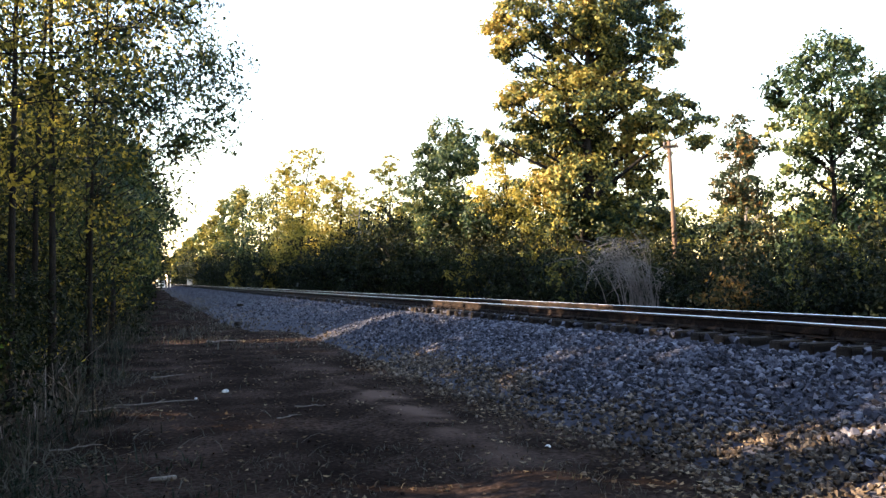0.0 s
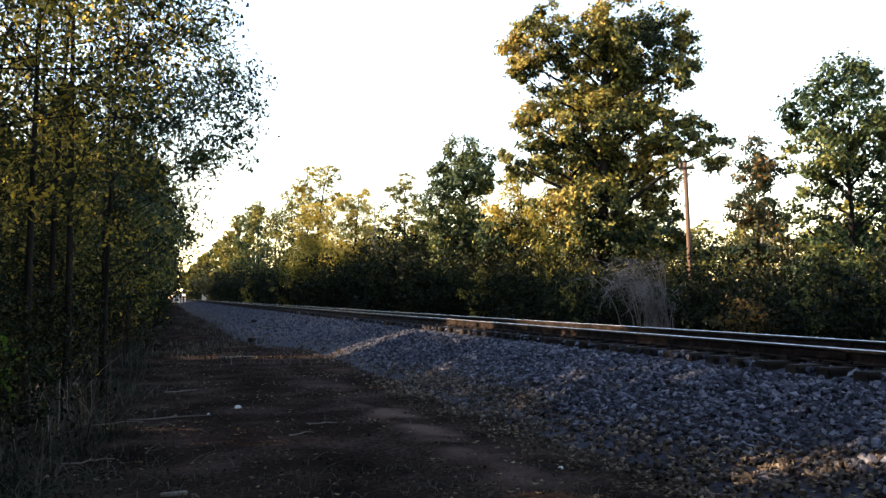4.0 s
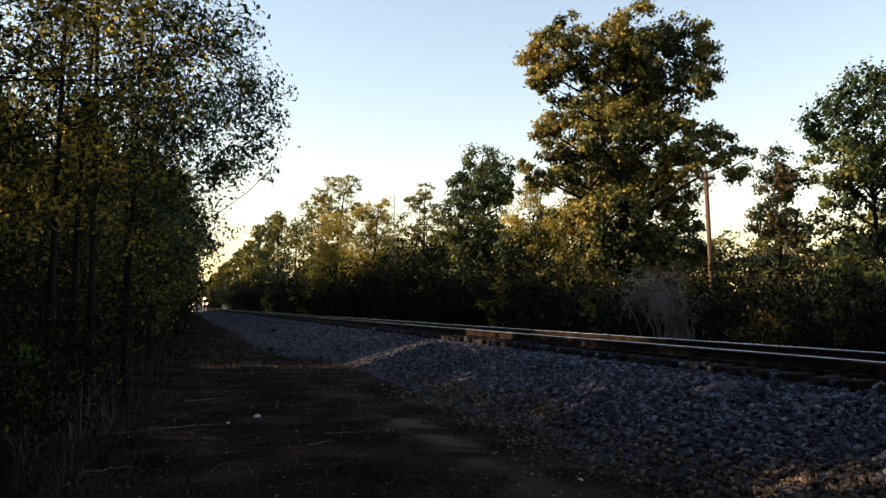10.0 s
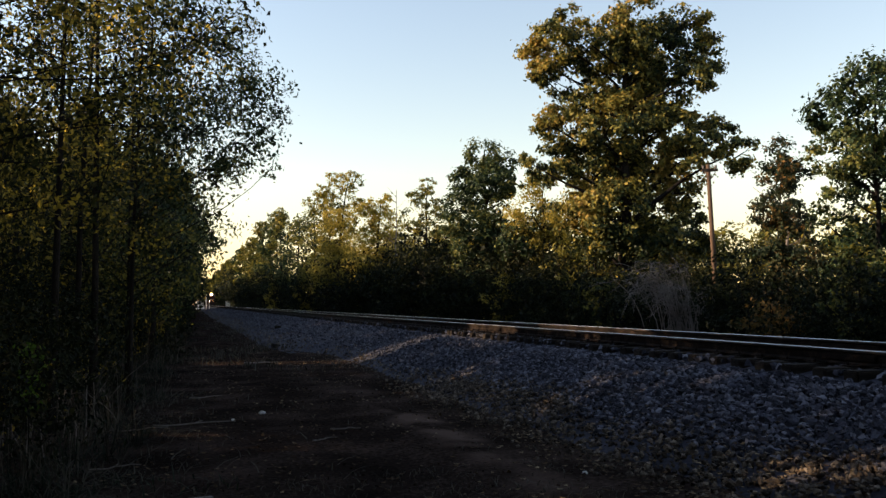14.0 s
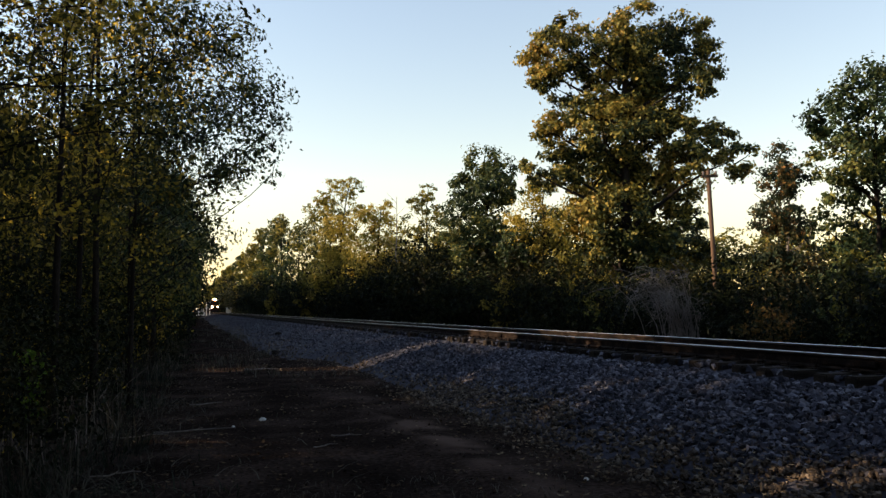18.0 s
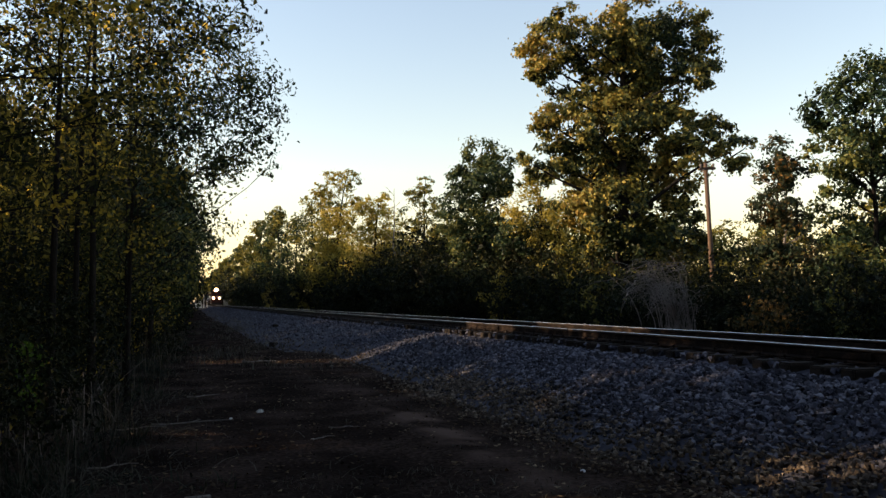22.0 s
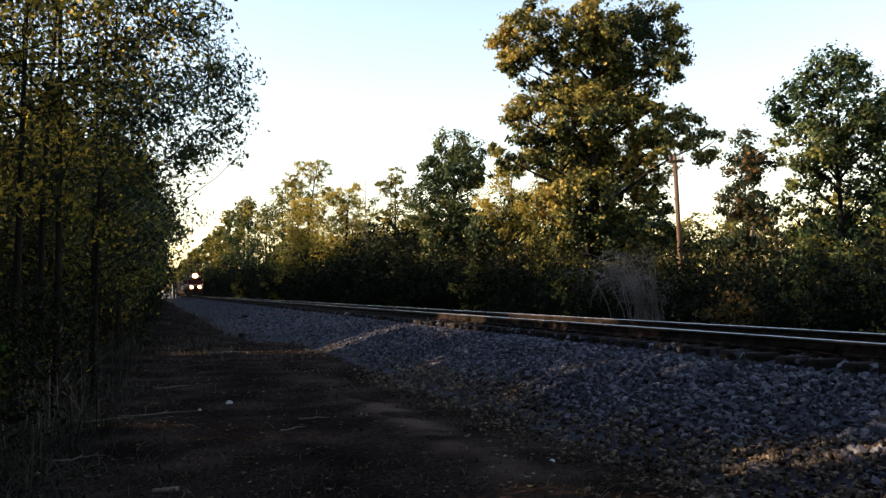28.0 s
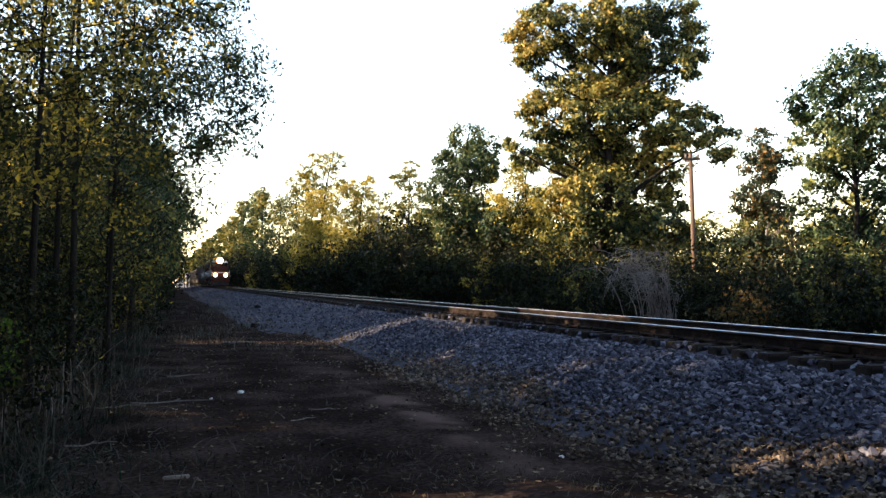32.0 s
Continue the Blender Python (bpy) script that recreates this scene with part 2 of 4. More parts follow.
def bm_mesh(name, bm, mat, smooth=False):
    me = bpy.data.meshes.new(name)
    bm.to_mesh(me)
    bm.free()
    me.materials.append(mat)
    if smooth:
        me.polygons.foreach_set("use_smooth", [True] * len(me.polygons))
    return me


def box(name, size, at, mat, bevel=0.02, taper=1.0):
    """A bevelled block centred at a place, its top drawn in by taper."""
    bm = bmesh.new()
    bmesh.ops.create_cube(bm, size=1.0)
    for v in bm.verts:
        k = taper if v.co.z > 0 else 1.0
        v.co = Vector((v.co.x * size[0] * k + at[0], v.co.y * size[1] * k + at[1], v.co.z * size[2] + at[2]))
    if bevel:
        bmesh.ops.bevel(bm, geom=bm.edges[:], offset=min(bevel, min(size) * 0.3), segments=2, affect="EDGES")
    return bm_mesh(name, bm, mat)


def rod(name, a, b, r0, r1, mat, sides=12, caps=True):
    a, b = Vector(a), Vector(b)
    bm = bmesh.new()
    bmesh.ops.create_cone(bm, cap_ends=caps, segments=sides, radius1=r0, radius2=r1, depth=(b - a).length)
    turn = (b - a).to_track_quat("Z", "Y").to_matrix().to_4x4()
    bm.transform(Matrix.Translation((a + b) / 2) @ turn)
    return bm_mesh(name, bm, mat, True)


def tubes(paths, sides=6):
    """Tapered tubes: a list of (points, radii). Returns vertices and quads."""
    vs, fs, base = [], [], 0
    ang = np.arange(sides) * 2 * np.pi / sides
    for pts, rad in paths:
        pts = np.asarray(pts, float)
        tang = np.gradient(pts, axis=0)
        tang /= np.linalg.norm(tang, axis=1)[:, None] + 1e-9
        ref = np.where(np.abs(tang[:, 2:3]) > 0.9, [[1.0, 0, 0]], [[0, 0, 1.0]])
        u = np.cross(tang, ref)
        u /= np.linalg.norm(u, axis=1)[:, None] + 1e-9
        w = np.cross(tang, u)
        ring = pts[:, None] + np.asarray(rad)[:, None, None] * (u[:, None] * np.cos(ang)[None, :, None] + w[:, None] * np.sin(ang)[None, :, None])
        n = len(pts)
        vs.append(ring.reshape(-1, 3))
        i = np.arange(n - 1)[:, None] * sides
        j = np.arange(sides)[None]
        k = (j + 1) % sides
        fs.append(np.stack([base + i + j, base + i + k, base + i + sides + k, base + i + sides + j], -1).reshape(-1, 4))
        base += n * sides
    return np.concatenate(vs), np.concatenate(fs)


def unit_rows(n, rng):
    v = rng.normal(size=(n, 3))
    return v / np.linalg.norm(v, axis=1)[:, None]


def leaves(centres, size, rng, slim=0.55, flat=0.0, facing=None):
    """Folded leaf blades at the centres, turned loosely to the way they face. Returns vertices and quads."""
    n = len(centres)
    a = unit_rows(n, rng)
    if facing is not None:
        nor = facing * 0.9 + unit_rows(n, rng) * 0.75 + np.array([0, 0, 0.25])
        nor /= np.linalg.norm(nor, axis=1)[:, None] + 1e-9
        a = np.cross(nor, a)
        a /= np.linalg.norm(a, axis=1)[:, None] + 1e-9
        b = np.cross(nor, a)
        ln = size * rng.uniform(0.6, 1.35, (n, 1))
        lift, c = nor * ln * 0.12, np.asarray(centres)
        v = np.stack([c - a * ln * 0.5, c + b * ln * slim * 0.5 + lift, c + a * ln * 0.5, c - b * ln * slim * 0.5 + lift], 1)
        return v.reshape(-1, 3), np.arange(n * 4).reshape(-1, 4)
    a[:, 2] = a[:, 2] * (1 - flat) - 0.25 * (1 - flat)
    a /= np.linalg.norm(a, axis=1)[:, None]
    b = np.cross(a, unit_rows(n, rng) * (1 - flat) + np.array([0, 0, 1.0]) * flat)
    b /= np.linalg.norm(b, axis=1)[:, None] + 1e-9
    nor = np.cross(a, b)
    ln = size * rng.uniform(0.6, 1.35, (n, 1))
    lift = nor * ln * 0.12
    c = np.asarray(centres)
    v = np.stack([c - a * ln * 0.5, c + b * ln * slim * 0.5 + lift, c + a * ln * 0.5, c - b * ln * slim * 0.5 + lift], 1)
    return v.reshape(-1, 3), np.arange(n * 4).reshape(-1, 4)


def lit_gap(p, rng, leaf=0.1):
    """True for places in the openings of the left-hand woods through which the sun reaches the ground."""
    s = p[:, 0] * AHEAD.x + p[:, 1] * AHEAD.y
    side = p[:, 0] * RIGHT.x + p[:, 1] * RIGHT.y + 0.3467 * s
    w = p[:, 2] + side * TAN_EL
    ragged, m = rng.random(len(p)), 0.45 * leaf
    one = (np.abs(s - 23.6) < 0.52 + m) & (w > 0.1) & (w < 3.4) & (ragged < 0.99)
    two = (np.abs(s - 7.47 + 1.2 * (w - 1.78)) < 0.08 + m) & (w > 1.9 - m) & (w < 2.6) & (ragged < 0.99)
    two |= (np.abs(s - 5.85) < 0.12 + m) & (w > 0.25) & (w < 2.4) & (ragged < 0.98)
    two |= (np.abs(s - 6.72 - 0.12 * np.sin(4.0 * w)) < 0.05 + m) & (w > 0.45) & (w < 1.5) & (np.sin(9.0 * w + 1.0) > -0.55)
    two |= (np.abs(s - 11.8) < 0.16) & (np.abs(w - 2.22) < 0.06) & (ragged < 0.8)
    rail = (s > 20.3 - m) & (s < 23.5 + m) & (w > 3.25 - m) & (w < 3.8 + m) & (ragged < 0.99)
    rail |= (s > 17.4 - m) & (s < 22.6 + m) & (w > 3.88 - m) & (w < 4.38 + m) & (ragged < 0.99)
    # broken light deeper in
    wide = np.sin(1.9 * s + 0.9 * np.sin(1.1 * w)) + np.sin(1.6 * w + 0.8 * s)
    dapple = np.sin(2.9 * s + 1.7 * np.sin(1.3 * w)) + np.sin(2.3 * w + 1.1 * s + 0.8 * np.sin(0.7 * s)) + 0.6 * np.sin(5.3 * s - 4.1 * w) > (1.75 - 0.5 * (s > 24) - 0.35 * ((s > 13.5) & (s < 23)))
    return one | two | rail | (p[:, 0] < -3.8) & (dapple & (w > 1.2) & (w < 3.2) & ((s < 8) | (s > 24) | (w < 1.5)) | ((s > 5) & (s < 13.2) & (w > 4.5 + m) | (s > 13.2) & (s < 21) & (w > 4.6) & (wide > 0.5) | (s > 26) & (s < 34) & (w > 7.4 + m) | (s >= 34) & (s < 60) & (w > 8.4 + m)))


def crown_points(lobes, per, rng, loose=0.3):
    """Leaf places: clumps scattered in each lobe (x, y, z, radius), more of them near its skin."""
    out, knots, ways = [], [], []
    for x, y, z, r in lobes:
        k = max(5, int(13 * r * r) + 5)
        d = unit_rows(k, rng) * (r * rng.uniform(0.45, 1.0, (k, 1)) ** 0.6)
        d[:, 2] *= 0.95
        c = d + (x, y, z)
        knots.append(c)
        m = max(6, int(per * r * r / k))
        g = rng.normal(size=(k, m, 3)) * (loose * r * rng.uniform(0.5, 1.0, (k, 1, 1)) / (1 + 0.35 * r))
        g[:, :, 2] *= 0.7
        out.append((c[:, None] + g).reshape(-1, 3))
        way = (0.6 * (c - (x, y, z)) / r)[:, None] + g / (loose * r) * 0.5
        ways.append((way / (np.linalg.norm(way, axis=2, keepdims=True) + 1e-6)).reshape(-1, 3))
    return np.concatenate(out), knots, np.concatenate(ways)


def limb(a, b, r0, r1, rng, n=6, sag=0.08):
    a, b = np.asarray(a, float), np.asarray(b, float)
    t = np.linspace(0, 1, n)[:, None]
    length = np.linalg.norm(b - a)
    bend = rng.normal(size=(1, 3)) * sag * length
    p = a + (b - a) * t + bend * np.sin(t * np.pi) + rng.normal(size=(n, 3)) * 0.012 * length * np.sin(t * np.pi)
    return p, r0 + (r1 - r0) * t[:, 0] ** 0.8


def tree_arrays(lobes, trunk_r, per, leaf, rng, world_at=None, loose=0.3, twigs=3, trunk_top=None, slim=0.55, overhead=False, rise=0.55):
    """Trunk with limbs to every lobe and twigs to its clumps, and the crown's leaves."""
    top = max(z + 0.3 * r for x, y, z, r in lobes) if trunk_top is None else trunk_top
    tall = max(lobes, key=lambda q: q[2])
    n = 9
    t = np.linspace(0, 1, n)
    core = np.stack([tall[0] * 0.75 * t ** 2 + rng.normal(size=n) * 0.03 * trunk_r * 10 * t, tall[1] * 0.75 * t ** 2 + rng.normal(size=n) * 0.03 * trunk_r * 10 * t, top * t], 1)
    core[0] = (0, 0, -0.15)
    rad = trunk_r * (1 - 0.86 * t) * (1 + 0.5 * np.exp(-t * 25))
    paths, fine = [(core, rad)], []
    pts, knots, ways = crown_points(lobes, per, rng, loose)
    for (x, y, z, r), c in zip(lobes, knots):
        h = np.clip((z - rise * math.hypot(x, y) - 0.5 * r) / top, 0.12, 0.93)
        root = np.array([np.interp(h, t, core[:, i]) for i in range(3)])
        r0 = float(np.interp(h, t, rad)) * (0.6 if world_at is None else 0.38)
        paths.append(limb(root, (x, y, z), max(r0, 0.012 if world_at is None else 0.006), 0.012 if world_at is None else 0.005, rng, 5))
        for e in c[:min(len(c), int(twigs + r * 2)) if twigs else 0]:
            fine.append(limb((x, y, z - 0.2 * r), e, max(0.3 * r0, 0.008), 0.004, rng, 3))
    if world_at is not None:
        w = pts @ np.array(world_at.to_3x3()).T + np.array(world_at.translation)
        keep = ~lit_gap(w, rng, leaf)
        keep &= ~((np.linalg.norm(w - np.array(EYE), axis=1) < 3.2))
        keep &= w[:, 2] > 0.05
        keep &= (w[:, 0] < -8.0) | (rng.random(len(w)) < np.clip(1.25 - 0.112 * w[:, 2], 0.35, 1))
        # leaves of the unseen light-blocking crowns stay above the view
        if overhead:
            keep &= (w[:, 2] - EYE[2]) > 0.45 * np.maximum(0.0, w[:, 0] * AHEAD.x + w[:, 1] * AHEAD.y) + 1.2
    else:
        keep = pts[:, 2] > 0.03
    pts, ways = pts[keep], ways[keep]
    v, f = tubes(paths, 5)
    if fine:
        v2, f2 = tubes(fine, 3)
        v, f = np.concatenate([v, v2]), np.concatenate([f, f2 + len(v)])
    lv, lf = leaves(pts, leaf, rng, slim, facing=ways)
    return v, f, lv, lf


def tree_meshes(lobes, trunk_r, per, leaf, mat, rng, world_at=None, **more):
    v, f, lv, lf = tree_arrays(lobes, trunk_r, per, leaf, rng, world_at, **more)
    return mesh_of("trunk", v, f, M_BARK, smooth=True), mesh_of("crown", lv, lf, mat)


class Grove:
    """Many trees of a wood that nobody could count, joined into one piece of stuff."""
    def __init__(self):
        self.wood, self.crown, self.nw, self.nc = ([], []), ([], []), 0, 0

    def add(self, at, lobes, trunk_r, per, leaf, seed, gaps=False, **more):
        v, f, lv, lf = tree_arrays(lobes, trunk_r, per, leaf, np.random.default_rng(seed), at if gaps else None, **more)
        turn, shift = np.array(at.to_3x3()).T, np.array(at.translation)
        self.wood[0].append(v @ turn + shift)
        self.wood[1].append(f + self.nw)
        self.nw += len(v)
        self.crown[0].append(lv @ turn + shift)
        self.crown[1].append(lf + self.nc)
        self.nc += len(lv)

    def done(self, name, label, mat):
        ob = thing(name, pose(0, 0, 0), label, "woods", kind="stuff")
        part("trunk", mesh_of("grove_wood", np.concatenate(self.wood[0]), np.concatenate(self.wood[1]), M_BARK, smooth=True), ob)["kind"] = "stuff"
        part("crown", mesh_of("grove_crown", np.concatenate(self.crown[0]), np.concatenate(self.crown[1]), mat), ob)["kind"] = "stuff"


def plant_tree(at, lobes, trunk_r, per, leaf, mat, seed, label, category="tree", name="tree", group="", gaps=False, **more):
    rng = np.random.default_rng(seed)
    a, b = tree_meshes(lobes, trunk_r, per, leaf, mat, rng, at if gaps else None, **more)
    ob = thing(name, at, label, category, group)
    part("trunk", a, ob)
    part("crown", b, ob)
    return ob


def random_lobes(h, width, base, rng, n=9):
    """Lobes of a plain broad-leaved tree of that height and width, its crown from base up."""
    out = [(rng.normal() * 0.06 * width, rng.normal() * 0.06 * width, h - 0.16 * width, 0.2 * width)]
    for i in range(n):
        u = (i + rng.uniform(0.2, 0.8)) / n
        z = base + (h - base) * u * 0.92
        spread = width * 0.34 * math.sin(math.pi * (0.12 + 0.8 * u)) * rng.uniform(0.6, 1.15)
        a = i * 2.4 + rng.uniform(-0.5, 0.5)
        out.append((spread * math.cos(a), spread * math.sin(a), z, width * rng.uniform(0.15, 0.26)))
    return out


# ---- ground: one sheet to the horizon ----
def fall_line(x, y):
    """Height of the ground."""
    z = 0.035 * noise.noise((x * 0.35, y * 0.35, 0)) + 0.015 * noise.noise((x * 1.7, y * 1.7, 3))
    if -0.5 < x < 5:
        z += 0.05 * math.exp(-((x - 3.3 + 0.06 * y) / 0.5) ** 2) - 0.04 * math.exp(-((x - 2.2) / 0.6) ** 2)
    if x < -0.8:
        z += min(0.35, (-0.8 - x) * 0.10)
    if abs(x) > 60 or y > 120 or y < -40:
        z *= 0.5
    return z


def build_ground():
    xs = np.concatenate([[-2500, -900, -300, -100, -50, -25, -14], np.arange(-10, -3, 0.7), np.arange(-3, 5.2, 0.16), np.arange(5.4, 14, 0.8), [16, 20, 30, 50, 100, 300, 900, 2500]])
    ys = np.concatenate([[-2500, -700, -200, -60, -25, -12, -5], np.arange(-2, 3, 0.5), np.arange(3, 16, 0.16), np.arange(16, 40, 0.5), np.arange(40, 100, 4), [110, 140, 200, 300, 500, 900, 1600, 2800]])
    v = np.array([(x, y, fall_line(x, y)) for y in ys for x in xs])
    i, j = np.meshgrid(np.arange(len(ys) - 1), np.arange(len(xs) - 1), indexing="ij")
    a = (i * len(xs) + j).ravel()
    f = np.stack([a, a + 1, a + len(xs) + 1, a + len(xs)], 1)
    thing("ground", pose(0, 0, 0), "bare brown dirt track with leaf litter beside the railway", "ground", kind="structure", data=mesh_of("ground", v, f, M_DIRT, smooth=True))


build_ground()

# ---- the railway: ballast, ties, rails ----
LINE_X, RAIL_TOP = 8.2, 1.04
TIE_TOP = RAIL_TOP - 0.185


def apron(y):
    """How far the near shoulder of the ballast spreads along the line."""
    k = min(1.0, max(0.0, (y - 26.0) / 7.0))
    return 1.0 + 0.8 * k * k * (3 - 2 * k)


def bed_height(x, y):
    """Height of the ballast across the line."""
    d = abs(x - LINE_X)
    if x < LINE_X and d > 2:
        d = 2 + (d - 2) / apron(y)
    h = float(np.interp(d, [0, 1.2, 1.36, 1.9, 2.8, 3.7, 4.3], [0.80, 0.79, 0.73, 0.66, 0.36, 0.06, -0.14]))
    if y > 21.5 and x < LINE_X:
        # a thin spill of gravel over the flat
        h = max(h, 0.09 * min(1.0, (y - 21.5) / 5) - 0.04 + 0.07 * noise.noise((x * 0.7, y * 0.25, 12)) + 0.03 * noise.noise((x * 2.5, y * 1.1, 4)) - 0.09 * max(0.0, 3.3 - x) - 0.04)
    return h


def build_bed():
    xs = np.concatenate([np.arange(-7.4, -1.2, 0.2), [-1.0, 0, 1.0], np.arange(1.4, 4.5, 0.3)]) + LINE_X
    ys = np.concatenate([np.arange(-20, 0, 1.0), np.arange(0, 45, 0.25), np.arange(45, 160, 2.5), np.arange(160, 760, 25)])
    v = np.array([(x + 0.10 * noise.noise((y * 0.8, x, 0)) * (abs(x - LINE_X) > 2), y, bed_height(x, y) - 0.012 + 0.012 * noise.noise((x * 1.3, y * 0.9, 8)) * (abs(x - LINE_X) > 1.6)) for y in ys for x in xs])
    i, j = np.meshgrid(np.arange(len(ys) - 1), np.arange(len(xs) - 1), indexing="ij")
    a = (i * len(xs) + j).ravel()
    f = np.stack([a, a + 1, a + len(xs) + 1, a + len(xs)], 1)
    return thing("ballast_bed", pose(0, 0, 0), "grey crushed-stone railway ballast, sloping to the dirt", "ballast", kind="structure", data=mesh_of("ballast_bed", v, f, M_GRAVEL, smooth=True))


BED = build_bed()


def rail_part(name, prof, y0, y1, mat):
    """A length of rail profile drawn out along the line."""
    prof = np.array(prof)
    ys = np.concatenate([np.arange(y0, 60, 3.0), np.arange(60, y1 + 1, 20.0)])
    n = len(prof)
    v = np.array([(x + 0.004 * math.sin(y * 0.21), y, z + 0.006 * noise.noise((0, y * 0.13, 0))) for y in ys for x, z in prof])
    i, j = np.meshgrid(np.arange(len(ys) - 1), np.arange(n), indexing="ij")
    a, b = (i * n + j).ravel(), (i * n + (j + 1) % n).ravel()
    return mesh_of(name, v, np.stack([a, a + n, b + n, b], 1), mat)


FOOT = rail_part("rail_web", [(0.07, 0.0), (0.07, 0.012), (0.012, 0.035), (0.010, 0.127), (-0.010, 0.127), (-0.012, 0.035), (-0.07, 0.012), (-0.07, 0.0)], -20, 740, M_RAIL)
CHEEK = rail_part("rail_head", [(0.012, 0.124), (0.036, 0.14), (0.0365, 0.160), (0.026, 0.1675), (-0.026, 0.1675), (-0.0365, 0.160), (-0.036, 0.14), (-0.012, 0.124)], -20, 740, M_GAUGE)
CROWN = rail_part("running_surface", [(0.014, 0.166), (0.011, 0.1718), (-0.011, 0.1718), (-0.014, 0.166)], -20, 740, M_SHINE)
BAR = box("joint_bar", (0.03, 0.9, 0.085), (0, 0, 0), M_RAIL, 0.01)
for off in (-0.7525, 0.7525):
    ob = thing("rail", pose(LINE_X + off, 0, RAIL_TOP - 0.172), "rusty steel rail with a bright worn head", "rail", "rails of the line")
    part("web", FOOT, ob)
    part("head", CHEEK, ob, "burnished rusty steel head")
    part("running_surface", CROWN, ob, "bright worn steel")
    for y in (9.0, 21.0, 33.0):
        part("joint_bar", BAR, ob, at=pose(-0.03, y + off, 0.08))


def build_ties():
    me = box("railroad_tie", (2.59, 0.22, 0.18), (0, 0, -0.09), M_TIE, 0.015)
    plate = box("tie_plate", (0.30, 0.18, 0.022), (0, 0, 0.003), M_RAIL, 0.006)
    spike = rod("spike", (0, 0, 0.0), (0, 0, 0.045), 0.014, 0.018, M_RAIL, 6)
    rng = np.random.default_rng(5)
    for k in range(290):
        y = -8 + k * 0.52
        ob = thing("railroad_tie", pose(LINE_X + rng.normal() * 0.025, y + rng.normal() * 0.02, TIE_TOP - 0.003, 0, 0, rng.normal() * 0.7), "dark weathered creosoted wooden railroad tie", "railroad tie", "ties under the rails", data=me)
        if y < 40:
            for off in (-0.7525, 0.7525):
                pl = part("tie_plate", plate, ob, at=pose(off, 0, 0))
                if y < 26:
                    part("spike", spike, pl, at=pose(-0.09, 0.04, 0.012))
                    part("spike", spike, pl, at=pose(0.09, -0.04, 0.012))
    v0 = np.array([(sx * 1.295, sy * 0.11, z) for z in (-0.18, 0) for sy in (-1, 1) for sx in (-1, 1)])
    q = np.array([(0, 1, 5, 4), (2, 6, 7, 3), (0, 4, 6, 2), (1, 3, 7, 5), (4, 5, 7, 6)])
    n = 1100
    off = np.stack([np.full(n, LINE_X), -8 + (290 + np.arange(n)) * 0.52, np.full(n, TIE_TOP - 0.003)], 1)
    v = (v0[None] + off[:, None]).reshape(-1, 3)
    f = (q[None] + (np.arange(n) * 8)[:, None, None]).reshape(-1, 4)
    thing("far_railroad_ties", pose(0, 0, 0), "dark wooden ties far along the line", "railroad tie", kind="stuff", data=mesh_of("far_ties", v, f, M_TIE))


build_ties()

# ---- woods beyond the line ----
TURN = -19.12


def stand(x, y, z=0.0, turn=TURN):
    return pose(x, y, z, 0, 0, turn)


